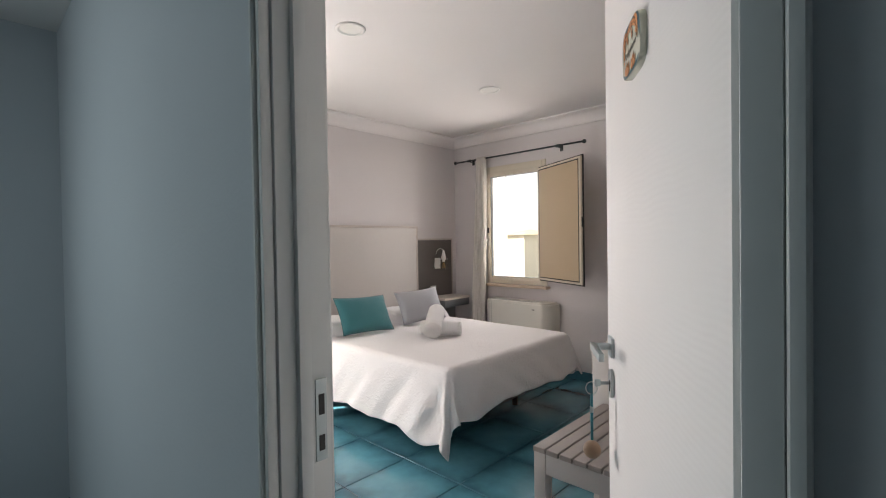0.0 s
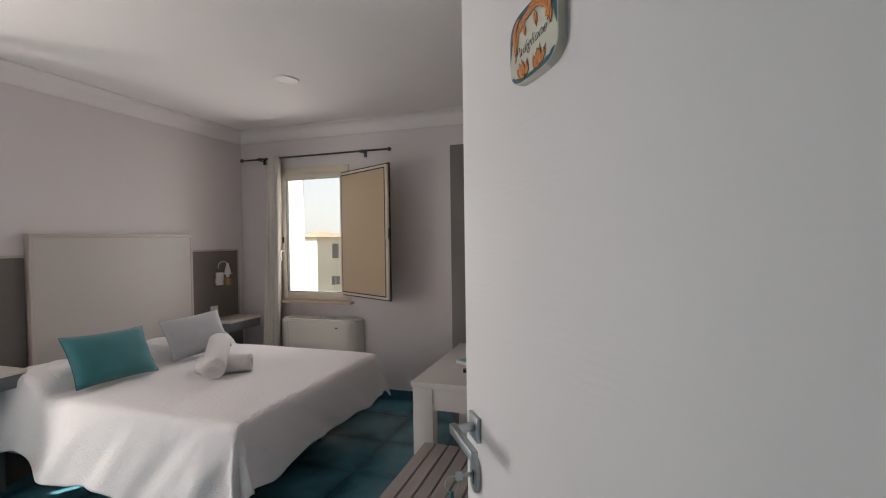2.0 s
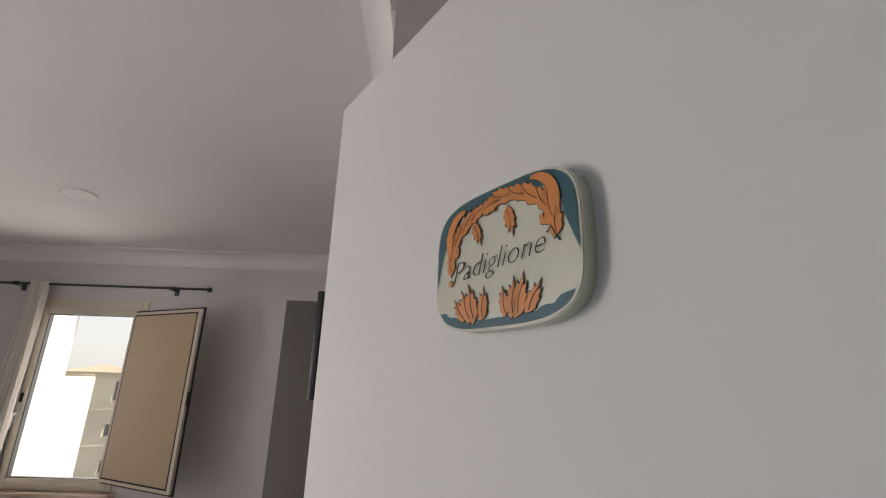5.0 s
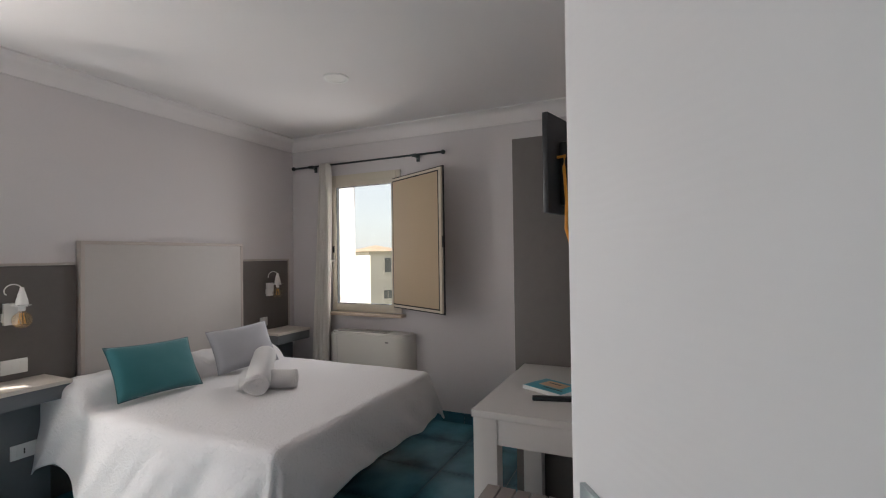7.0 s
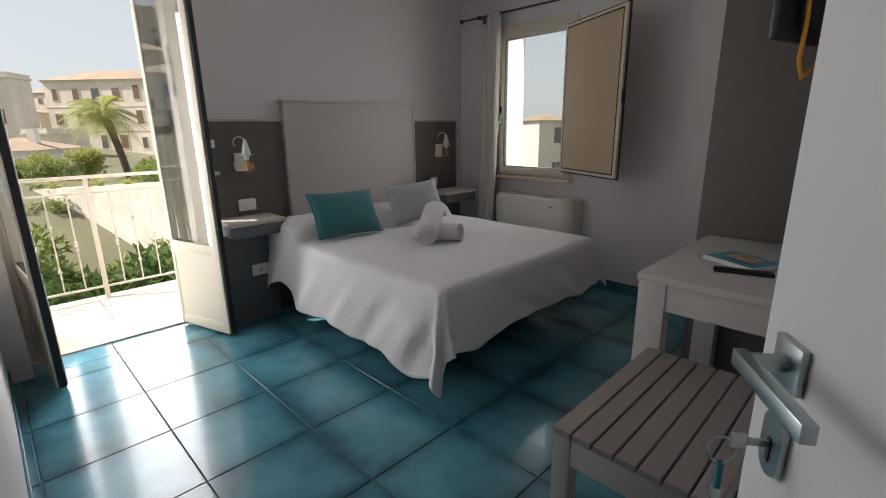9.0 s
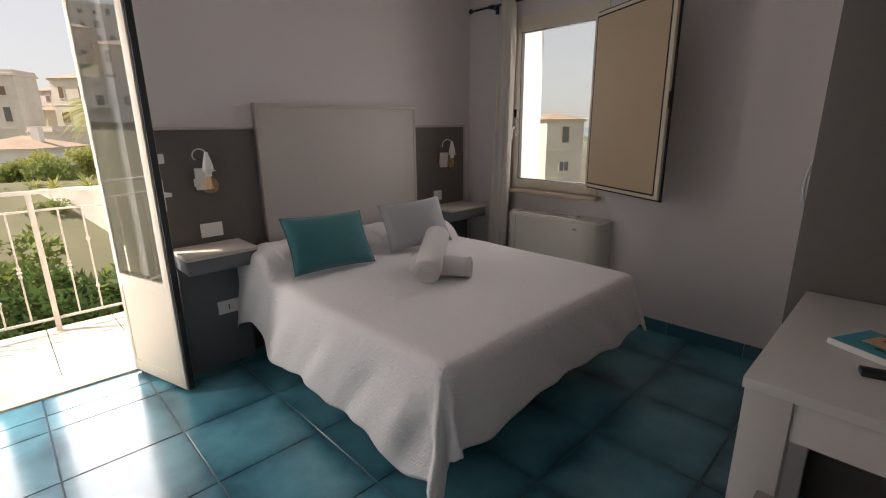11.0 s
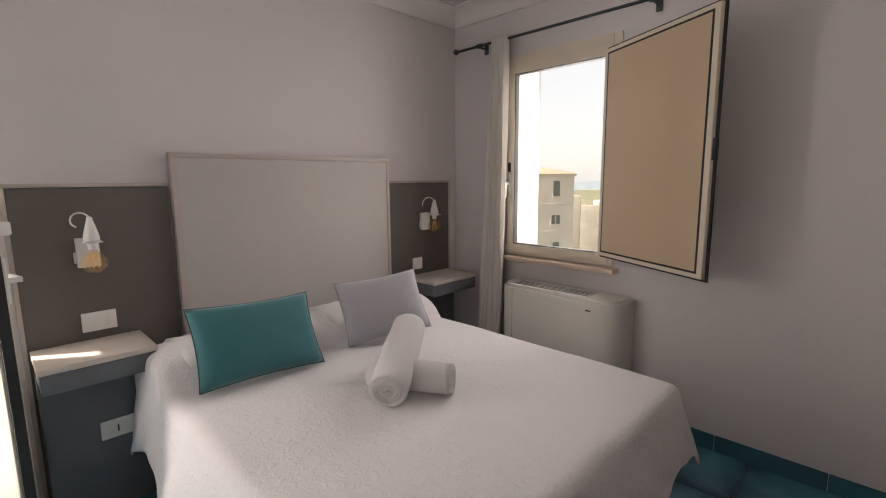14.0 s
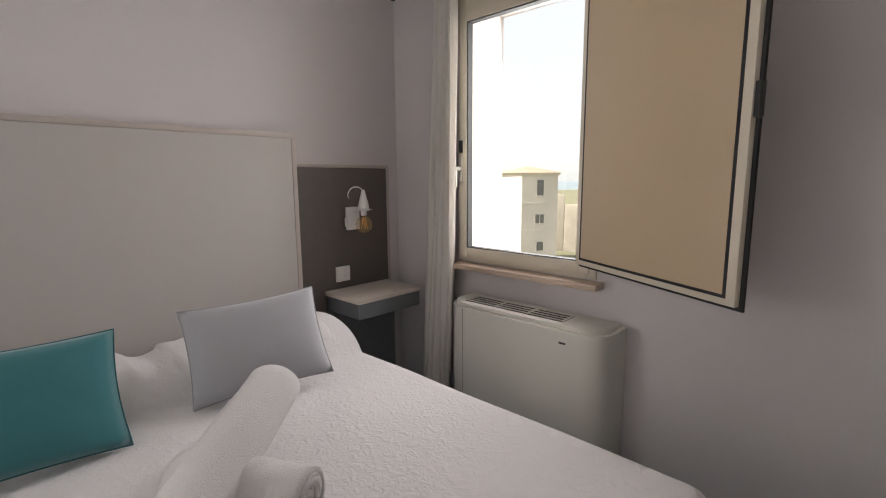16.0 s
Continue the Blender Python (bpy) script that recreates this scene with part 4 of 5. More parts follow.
for x0, x1, hx in ((-1.078, -0.547, -0.62), (-0.543, -0.014, -0.47)):
    d = part("wardrobe_door", solid((x0, x1, -2.589, -2.570, 0.06, 2.025), bevel=0.002), WARDROBE, wd)
    if hx < -0.5:
        part("handle", rod([(-1.0, -2.571 + 0.024 * math.sin(math.pi * i / 12) ** 0.6, 1.06 + 0.20 * i / 12) for i in range(13)], 0.006, 8), STEEL, d, "arched steel handle", smooth=True)

DX0, DX1, DY0d, DY1d, DZ = -1.915, -1.11, SY + 0.02, -2.625, 0.808
desk = thing("desk", "pale laminate desk with square legs against the wardrobe side", "desk", (-1.5, -2.9, 0))
part("top", solid((DX0, DX1, DY0d, DY1d, DZ - 0.028, DZ), bevel=0.003), DESK, desk)
for x0, x1, y0, y1 in ((DX0 + 0.004, DX0 + 0.030, DY1d - 0.10, DY1d - 0.006), (DX0 + 0.004, DX0 + 0.030, DY0d + 0.006, DY0d + 0.10), (DX1 - 0.07, DX1 - 0.02, DY1d - 0.10, DY1d - 0.006), (DX1 - 0.07, DX1 - 0.02, DY0d + 0.006, DY0d + 0.10)):
    part("leg", solid((x0, x1 + 0.04, y0, y1, 0, DZ - 0.0285), bevel=0.002), DESK, desk)
part("apron", solid((DX0 + 0.008, DX0 + 0.026, DY0d + 0.101, DY1d - 0.101, DZ - 0.125, DZ - 0.029), bevel=0.001), DESK, desk)
part("apron", solid((DX0 + 0.075, DX1 - 0.075, DY1d - 0.03, DY1d - 0.012, DZ - 0.125, DZ - 0.029), bevel=0.001), DESK, desk)


def magazine(m, w, h, mats, label, name="booklet", t=0.006):
    k = thing(name, label, "booklet", m.translation)
    part("page_block", solid((-w / 2, w / 2, -h / 2, h / 2, 0, t), bevel=0.001, m=m), mats[0], k)
    cover = part("cover_picture", solid((-w / 2 + 0.004, w / 2 - 0.004, -h / 2 + 0.004, h / 2 - 0.004, t, t + 0.0006), m=m), mats[1], k)
    part("picture_patch", solid((-w * 0.25, w * 0.3, -h * 0.34, h * 0.12, t + 0.0006, t + 0.001), m=m), mats[2], cover)
    part("picture_stroke", solid((-w * 0.36, w * 0.1, h * 0.2, h * 0.26, t + 0.0006, t + 0.001), (-w * 0.1, w * 0.2, -h * 0.2, -h * 0.15, t + 0.001, t + 0.0014), m=m), INK, cover)
    return k


book = magazine(pose(-1.545, -2.865, DZ + 0.0, 0, 0, 62), 0.21, 0.16, (PAPER, PAPER_BLUE, PAPER_SKIN), "glossy booklet with blue and orange cover on the desk", t=0.016)
rc = thing("remote_control", "long black remote control on the desk", "remote control", (-1.68, -2.90, DZ))
part("case", solid((-0.09, 0.09, -0.018, 0.018, 0, 0.015), bevel=0.004, m=pose(-1.69, -2.90, DZ, 0, 0, 105)), BLACK, rc)
card = thing("folded_card", "white folded information card standing on the desk", "card", (-1.42, -3.08, DZ))
part("sheet", solid((-0.075, 0.075, -0.001, 0.001, 0, 0.20), m=pose(-1.40, -3.06, DZ, 14, 0, 75)), PAPER, card)
part("sheet", solid((-0.075, 0.075, -0.001, 0.001, 0, 0.20), m=pose(-1.31, -3.085, DZ, -14, 0, 75)), PAPER, card)
for k in range(6):
    part("text_line", solid((-0.055, 0.05 - 0.02 * (k % 3), 0.0011, 0.0014, 0.06 + k * 0.02, 0.065 + k * 0.02), m=pose(-1.40, -3.06, DZ, 14, 0, 75)), FRAME_GREY, card)

BEN = (-2.56, -1.93, -3.09, -2.69)
bench = thing("luggage_bench", "taupe painted wooden luggage bench with slatted top", "bench", (-2.25, -2.89, 0))
BTOP = 0.545
for k in range(7):
    w = (BEN[3] - BEN[2]) / 7
    y0 = BEN[2] + k * w
    part("slat", solid((BEN[0], BEN[1], y0 + 0.003, y0 + w - 0.003, BTOP - 0.02, BTOP), bevel=0.002, segments=1), BENCH, bench)
for x in (BEN[0] + 0.004, BEN[1] - 0.054):
    for y in (BEN[2] + 0.004, BEN[3] - 0.054):
        part("leg", solid((x, x + 0.05, y, y + 0.05, 0, BTOP - 0.0205), bevel=0.002), BENCH_SIDE, bench)
part("rail", solid((BEN[0] + 0.006, BEN[0] + 0.026, BEN[2] + 0.055, BEN[3] - 0.055, BTOP - 0.10, BTOP - 0.021), bevel=0.001), BENCH_SIDE, bench)
part("rail", solid((BEN[1] - 0.026, BEN[1] - 0.006, BEN[2] + 0.055, BEN[3] - 0.055, BTOP - 0.10, BTOP - 0.021), bevel=0.001), BENCH_SIDE, bench)
part("rail", solid((BEN[0] + 0.055, BEN[1] - 0.055, BEN[3] - 0.026, BEN[3] - 0.006, BTOP - 0.10, BTOP - 0.021), bevel=0.001), BENCH_SIDE, bench)
part("rail", solid((BEN[0] + 0.055, BEN[1] - 0.055, BEN[2] + 0.006, BEN[2] + 0.026, BTOP - 0.10, BTOP - 0.021), bevel=0.001), BENCH_SIDE, bench)

# television turned to the bed on an arm from the wardrobe side
TVM = pose(-1.42, -2.955, 1.77, 0, 0, -14)
tv = thing("television", "black flat television on a swivel arm, turned towards the bed", "television", (-1.3, -2.95, 1.77))
part("case", solid((-0.30, 0.30, -0.012, 0.014, -0.205, 0.205), bevel=0.006, m=TVM), BLACK, tv)
part("back_bulge", solid((-0.20, 0.20, -0.045, -0.011, -0.17, 0.10), bevel=0.015, m=TVM), BLACK, tv)
part("screen", solid((-0.288, 0.288, 0.0142, 0.016, -0.19, 0.195), m=TVM), SCREEN, tv)
part("arm", rod([TVM @ Vector((0.0, -0.045, 0)), (-1.22, -3.08, 1.77), (-1.104, -3.02, 1.77)], 0.016), BLACK, tv)
cab = tagged(part("power_cable", rod([TVM @ Vector(p) for p in ((-0.215, -0.013, 0.03), (-0.225, -0.050, 0.03), (-0.248, -0.055, -0.02), (-0.238, -0.060, -0.15), (-0.248, -0.060, -0.27), (-0.228, -0.065, -0.32), (-0.15, -0.075, -0.27), (0.02, -0.08, -0.16))], 0.0065, 8), ORANGE, smooth=True), "orange power cable hanging behind the television", "cable")

# ceiling spots
for x, y in ((-1.15, -1.42), (-2.55, -1.52)):
    sp = thing("ceiling_spot", "white round recessed ceiling spot, switched off", "ceiling light", (x, y, H), "ceiling spots")
    part("ring", lathe([(0.062, 0.0), (0.085, 0.0), (0.085, -0.004), (0.08, -0.009), (0.066, -0.008), (0.062, -0.003)], m=Matrix.Translation((x, y, H - 0.0005))), WHITE_METAL, sp, smooth=True)
    part("lens", lathe([(0.001, -0.004), (0.062, -0.004), (0.062, -0.001), (0.001, -0.001)], m=Matrix.Translation((x, y, H))), WHITE_PLASTIC, sp)

# ---------------------------------------------------------------- balcony door
bf = thing("door_2", "beige balcony door, one glazed leaf swung into the room", "balcony door", ((BX0 + BX1) / 2, 0.24, 0), kind="structure")
FY = 0.215
part("frame", solid((BX0, BX0 + 0.05, FY, FY + 0.06, 0.013, BH), (BX1 - 0.05, BX1, FY, FY + 0.06, 0.013, BH), (BX0 + 0.05, BX1 - 0.05, FY, FY + 0.06, BH - 0.05, BH), bevel=0.004), BEIGE, bf)


def balcony_leaf(m, glazed_label):
    """A leaf with a solid foot panel, a middle bar and a pane above; x runs from the hinge to the free edge."""
    W, Z0, Z1 = 0.50, 0.02, 2.19
    lf = part("leaf", solid((0, 0.032, -0.05, 0, Z0, Z1), (W - 0.055, W, -0.05, 0, Z0, Z1), (0.032, W - 0.055, -0.05, 0, Z1 - 0.055, Z1), (0.032, W - 0.055, -0.05, 0, 0.545, 0.61), (0.032, W - 0.055, -0.05, 0, Z0, Z0 + 0.07), bevel=0.005, m=m), BEIGE, bf, glazed_label)
    part("foot_panel", solid((0.032, W - 0.055, -0.046, -0.014, Z0 + 0.07, 0.545), m=m), BEIGE, lf)
    part("pane", solid((0.032, W - 0.055, -0.046, -0.040, 0.61, Z1 - 0.055), m=m), DOUBLE_GLASS, lf, shadow=False)
    part("gasket", solid((0.032, W - 0.055, -0.039, -0.01, 0.61, 0.615), m=m), GASKET, lf)
    part("edge_seal", solid((W, W + 0.013, -0.042, -0.010, Z0, Z1), m=m), GASKET, lf)
    h = part("handle", solid((W - 0.045, W - 0.015, 0, 0.012, 0.98, 1.14), bevel=0.004, m=m), WHITE_PLASTIC, lf, "white plastic handle")
    part("lever", solid((W - 0.038, W - 0.022, 0.01, 0.05, 1.05, 1.07), (W - 0.12, W - 0.022, 0.036, 0.052, 1.05, 1.07), bevel=0.004, m=m), WHITE_PLASTIC, h)
    part("latch_knob", solid((W - 0.042, W - 0.018, 0, 0.040, 1.215, 1.262), bevel=0.008, m=m), WHITE_PLASTIC, lf, "white plastic latch knob")
    part("hinge", rod([m @ Vector((0, 0.008, 1.7)), m @ Vector((0, 0.008, 1.8))], 0.009), WHITE_PLASTIC, lf)
    return lf


balcony_leaf(Matrix.Translation((-2.635, FY - 0.004, 0)) @ pose(0, 0, 0, 0, 0, -73.5), "glazed leaf with solid foot panel")
balcony_leaf(Matrix.Translation((BX0 + 0.035, FY - 0.004, 0)) @ Matrix.Diagonal((1, -1, 1, 1)) @ pose(0, 0, 0, 0, 0, 86), "glazed leaf with solid foot panel")

# Added strip closes the hinge gap so that no sun passes there.
part("hinge_seal", solid((-2.636, BX1 - 0.049, FY - 0.006, FY - 0.001, 0.75, BH - 0.05)), BEIGE, bf)
crod2 = thing("curtain_rod", "dark iron curtain rod above the balcony door", "curtain rod", (-3.0, -0.08, 2.26))
part("bar", rod([(-3.58, -0.08, 2.262), (-2.42, -0.08, 2.262)], 0.0085), IRON, crod2, smooth=True)
part("finial", lathe([(0.004, -0.02), (0.014, -0.014), (0.02, 0), (0.014, 0.014), (0.004, 0.02)], m=Matrix.Translation((-2.41, -0.08, 2.262)) @ pose(0, 0, 0, 0, 90)), IRON, crod2, smooth=True)
for x in (-3.4, -2.6):
    part("bracket", solid((x - 0.006, x + 0.006, -0.085, -0.002, 2.248, 2.256), (x - 0.015, x + 0.015, -0.012, -0.002, 2.22, 2.285), bevel=0.002), IRON, crod2)

# ---------------------------------------------------------------- balcony
RY = 1.30
balc = structure("balcony_floor", solid((-6.0, 0.6, TH, RY + 0.10, -0.22, -0.03)), GROUT, "pale stone balcony floor", "balcony")
for i in range(12):
    for j in range(3):
        x0, y0 = -5.0 + i * 0.40, 0.405 + j * 0.33
        part("slab", solid((x0 + 0.003, x0 + 0.397, y0 + 0.003, min(y0 + 0.327, RY + 0.09), -0.03, -0.015), bevel=0.002, segments=1), STONE_FLOOR, balc)
# Unseen boards added to keep sun off the door; slits leave thin sun strips.
SLIT0, SLIT1 = 1.84, 2.31
wing = thing("sun_blocker", "unseen beige boards added on the balcony to block the sun, with slits", "shutter", (-3.53, 0.5, 0))
part("shutter_board", solid((-3.536, -3.524, TH + 0.002, 0.538, -0.013, 3.4)), BEIGE, wing)
part("shutter_board", solid((-3.536, -3.524, 0.598, 0.700, -0.013, 3.4)), BEIGE, wing)
part("shutter_board", solid((-3.536, -3.524, 0.700, 0.735, -0.013, 1.58)), BEIGE, wing)
part("shutter_board", solid((-3.536, -3.524, 0.700, 0.735, 1.99, 3.4)), BEIGE, wing)
part("shutter_board", solid((-3.536, -3.524, 0.735, 0.765, -0.013, 3.4)), BEIGE, wing)
part("shutter_board", solid((-3.536, -3.524, 0.538, 0.598, -0.013, SLIT0)), BEIGE, wing)
part("shutter_board", solid((-3.536, -3.524, 0.538, 0.598, SLIT1, 3.4)), BEIGE, wing)
rail = thing("balcony_railing", "pale painted iron balcony railing with knobbed balusters", "railing", (-2.9, RY, 0))
part("top_rail", solid((-6.0, 0.6, RY - 0.022, RY + 0.022, 0.965, 0.99), bevel=0.004), RAIL, rail)
part("mid_rail", rod([(-6.0, RY, 0.855), (0.6, RY, 0.855)], 0.008), RAIL, rail)
part("low_rail", solid((-6.0, 0.6, RY - 0.012, RY + 0.012, 0.075, 0.09), bevel=0.002), RAIL, rail)
for k in range(48):
    x = -5.9 + k * 0.135
    if k % 9 == 4:
        part("post", solid((x - 0.016, x + 0.016, RY - 0.016, RY + 0.016, -0.016, 0.966), bevel=0.002), RAIL, rail)
        continue
    prof = [(0.006, 0.085), (0.006, 0.40), (0.013, 0.415), (0.007, 0.43), (0.016, 0.445), (0.007, 0.46), (0.013, 0.475), (0.006, 0.49), (0.006, 0.86)] if k % 2 else [(0.006, 0.085), (0.006, 0.24), (0.015, 0.26), (0.006, 0.28), (0.006, 0.60), (0.015, 0.62), (0.006, 0.64), (0.006, 0.86)]
    part("baluster", lathe(prof, (x, RY, 0), 8), RAIL, rail)

# ---------------------------------------------------------------- outside
PLASTER = [material("house_plaster_%s" % n, c, 0.9, stain=0.38, stain_scale=0.3, grain=0.22, scale=1.6) for n, c in (("cream", (0.82, 0.73, 0.62)), ("white", (0.85, 0.82, 0.78)), ("ochre", (0.76, 0.63, 0.47)), ("grey", (0.72, 0.66, 0.59)), ("rose", (0.80, 0.69, 0.61)))]
ROOF = material("terracotta_roof", (0.42, 0.31, 0.22), 0.9, stain=0.5, stain_scale=0.6, grain=0.4, scale=6)
DARK_WIN = material("window_dark", (0.13, 0.13, 0.13), 0.3)
BLUE_SH = material("blue_shutters", (0.08, 0.26, 0.38), 0.6)
GREEN_SH = material("green_shutters", (0.03, 0.14, 0.11), 0.6)
BROWN_SH = material("brown_shutters", (0.20, 0.13, 0.09), 0.6)
RUBBLE = material("rubble_stone", (0.46, 0.41, 0.34), 0.95, stain=0.6, stain_scale=0.5, grain=0.5, scale=3.5, bump=0.8, bump_scale=3)
RETAIN = material("old_retaining_plaster", (0.78, 0.70, 0.60), 0.95, stain=0.6, stain_scale=0.6, grain=0.4, scale=2.6, bump=0.6, bump_scale=1.5)
EARTH = material("dry_hillside", (0.20, 0.19, 0.11), 0.95, stain=0.7, stain_scale=0.05, grain=0.5, scale=0.6)
SEA = material("sea_water", (0.05, 0.14, 0.20), 0.12)
LEAVES = [material("leaf_%s" % n, c, 0.7, random_value=0.25, grain=0.3, scale=3, translucent=0.4) for n, c in (("dark", (0.10, 0.155, 0.045)), ("mid", (0.24, 0.29, 0.08)), ("light", (0.40, 0.41, 0.13)))]
BARK = material("bark", (0.16, 0.12, 0.09), 0.95, grain=0.5, scale=8, bump=0.5, bump_scale=12)

EYE0 = Vector((-3.1, -2.9, 1.35))


def out_at(az, dist, z):
    return Vector((EYE0.x + dist * math.cos(radians(az)), EYE0.y + dist * math.sin(radians(az)), z))


def ground_z(a, r):
    """Height of the ground at an azimuth and a distance: a gully, a terrace beyond it, the town's hill."""
    hill = max(0.0, math.cos(radians(a - 140)))
    near = max(0.0, math.cos(radians(a - 85)))
    slope = max(0.0, min(1.0, (r - 20) / 180.0)) * max(0.0, min(1.0, (430 - r) / 200))
    if r > 600:
        return -22.0
    return -9.5 + 40 * slope * hill ** 3 + 6.5 * min(1.0, max(0.0, (r - 12) / 20)) * near ** 2 * (1 if r < 500 else 0) + 2.0 * (r < 30) * near ** 2


def hills():
    """One sheet of ground: a gully below the balcony, slopes beyond, the plain and the horizon."""
    bm = bmesh.new()
    rings = [0, 6, 10, 14, 18, 23, 29, 36, 44, 54, 66, 80, 100, 130, 170, 230, 320, 500, 900, 1800, 4000]
    n = 96
    rows = []
    for r in rings:
        row = []
        for k in range(n):
            a = 360 * k / n
            z = ground_z(a, r) + (1.0 * noise.noise(Vector((r * 0.05 * math.cos(radians(a)), r * 0.05 * math.sin(radians(a)), 0))) if r < 600 else 0)
            p = out_at(a, r, z)
            row.append(bm.verts.new(p))
        rows.append(row)
    for r0, r1 in zip(rows, rows[1:]):
        for k in range(n):
            if r0 is rows[0]:
                continue
            bm.faces.new((r0[k], r0[(k + 1) % n], r1[(k + 1) % n], r1[k]))
    c = bm.verts.new((EYE0.x, EYE0.y, -9.5))
    for k in range(n):
        bm.faces.new((c, rows[1][k], rows[1][(k + 1) % n]))
    bmesh.ops.delete(bm, geom=rows[0], context="VERTS")
    bmesh.ops.recalc_face_normals(bm, faces=bm.faces)
    return bm


structure("ground", hills(), EARTH, "dry grassy hillside and gully below the house", "ground")
structure("water", solid((300, 3900, -2500, 2500, -22.5, -21.5)), SEA, "blue sea on the horizon", "sea")


def house(az, dist, z0, w, d, h, mat, turn=0.0, storeys=3, cols=3, roof="hip", shutters=None, label="", seed=1, balcony=False, chimney=True):
    """A town house with window openings on the side turned to the room, a cornice and a tiled roof."""
    rnd = random.Random(seed)
    m = Matrix.Translation(out_at(az, dist, z0)) @ pose(0, 0, 0, 0, 0, az - 90 + turn)
    ob = thing("house", label or "plastered town house with tiled roof and shuttered windows", "house", m.translation, "houses on the hillside")
    part("wall", solid((-w / 2, w / 2, 0, d, -6, h), m=m), mat, ob)
    part("cornice", solid((-w / 2 - 0.15, w / 2 + 0.15, -0.15, d + 0.15, h, h + 0.22), m=m), mat, ob)
    bm = bmesh.new()
    o, rh = 0.35, min(w, d) * 0.18
    if roof == "hip":
        q = [bm.verts.new(p) for p in ((-w / 2 - o, -o, h + 0.225), (w / 2 + o, -o, h + 0.225), (w / 2 + o, d + o, h + 0.225), (-w / 2 - o, d + o, h + 0.225))]
        i = min(w, d) / 2
        a, b = bm.verts.new((-w / 2 + i * 0.95, d / 2, h + 0.22 + rh)), bm.verts.new((w / 2 - i * 0.95, d / 2, h + 0.22 + rh))
        for f in ((q[0], q[1], b, a), (q[2], q[3], a, b), (q[1], q[2], b), (q[3], q[0], a), (q[3], q[2], q[1], q[0])):
            bm.faces.new(f)
    else:
        solid((-w / 2 - 0.05, w / 2 + 0.05, -0.05, d + 0.05, h + 0.22, h + 0.6), bm=bm)
    bm.transform(m)
    part("roof", bm, ROOF if roof == "hip" else mat, ob)
    if roof == "hip" and chimney:
        part("chimney", solid((w * 0.2, w * 0.2 + 0.6, d * 0.4, d * 0.4 + 0.6, h + 0.3, h + rh + 0.9), m=m), mat, ob)
    sh_h = h / storeys
    for s in range(storeys):
        for c in range(cols):
            if rnd.random() < 0.08:
                continue
            x = -w / 2 + (c + 0.5) * w / cols + rnd.uniform(-0.1, 0.1)
            z = s * sh_h + sh_h * 0.28
            ww, wh = rnd.choice((0.7, 0.9, 1.1)), sh_h * rnd.choice((0.32, 0.45, 0.55))
            wn_ = part("window", solid((x - ww / 2 - 0.1, x + ww / 2 + 0.1, -0.06, 0.02, z - 0.12, z + wh + 0.1), m=m), mat, ob)
            part("pane", solid((x - ww / 2, x + ww / 2, -0.075, -0.05, z, z + wh), m=m), shutters if (shutters and rnd.random() < 0.6) else DARK_WIN, wn_)
            if rnd.random() < 0.5:
                part("glazing_bar", solid((x - 0.025, x + 0.025, -0.085, -0.07, z, z + wh), m=m), BROWN_SH if shutters else mat, wn_)
            if balcony and s and c % 2 == 0:
                part("balcony", solid((x - 1.0, x + 1.0, -0.9, 0, z - 0.3, z - 0.15), (x - 1.0, x + 1.0, -0.9, -0.86, z + 0.6, z + 0.66), m=m), mat, wn_)
    for s in range(1, storeys):
        part("string_course", solid((-w / 2 - 0.04, w / 2 + 0.04, -0.05, 0.02, s * sh_h - 0.06, s * sh_h + 0.06), m=m), mat, ob)
    return ob


# seen through the balcony door
house(79.9, 80, -5.0, 17.5, 10, 13.0, PLASTER[0], -38, 4, 6, "hip", BROWN_SH, "cream town house with brown shutters and tiled hip roof", 3)
house(90.6, 74, -4.0, 11.4, 3.6, 11.2, PLASTER[3], -36, 4, 4, "flat", BROWN_SH, "weathered grey old town house", 5)
house(89.4, 50, -5.5, 5.4, 7, 5.3, PLASTER[1], -36, 2, 2, "hip", GREEN_SH, "small white house with green shutters", 7)
house(86.2, 105, -3.0, 5.0, 8, 7.4, PLASTER[2], -44, 3, 2, "hip", BROWN_SH, "ochre house with tiled roof", 9)
house(73.0, 70, -4.5, 9, 9, 8.0, PLASTER[1], -14, 3, 4, "hip", None, "white house with tiled roof", 11)
house(95.5, 95, -3.0, 12, 10, 11.0, PLASTER[0], -45, 4, 4, "hip", BROWN_SH, "cream town house on the slope", 21)
house(131.0, 60, -3.0, 10, 9, 9.0, PLASTER[1], 0, 3, 4, "flat", None, "white apartment house with balconies", 31, True)
house(134.5, 85, 4.0, 11, 10, 9.0, PLASTER[0], 0, 3, 4, "hip", None, "pale town house high on the slope", 13)
house(138.5, 120, 13.0, 15, 10, 13.0, PLASTER[3], 0, 5, 5, "flat", None, "tall grey apartment house on the hill", 15, True)
house(128.0, 110, 9.0, 12, 10, 10.0, PLASTER[4], 0, 4, 4, "hip", None, "rose plastered house high on the slope", 17, True)
house(143.0, 70, 0.0, 11, 10, 10.0, PLASTER[4], 0, 4, 4, "hip", GREEN_SH, "rose plastered house with green shutters", 19)
house(123.0, 75, -2.0, 11, 10, 9.0, PLASTER[0], 0, 3, 4, "hip", GREEN_SH, "cream house with green shutters", 33)
house(84.4, 135, 1.0, 11.0, 9, 8.5, PLASTER[4], -48, 3, 4, "hip", BROWN_SH, "rose plastered house behind the palm", 41)
house(92.6, 125, 0.0, 10.0, 9, 9.0, PLASTER[1], -38, 3, 3, "flat", BROWN_SH, "white flat-roofed house on the slope", 43)
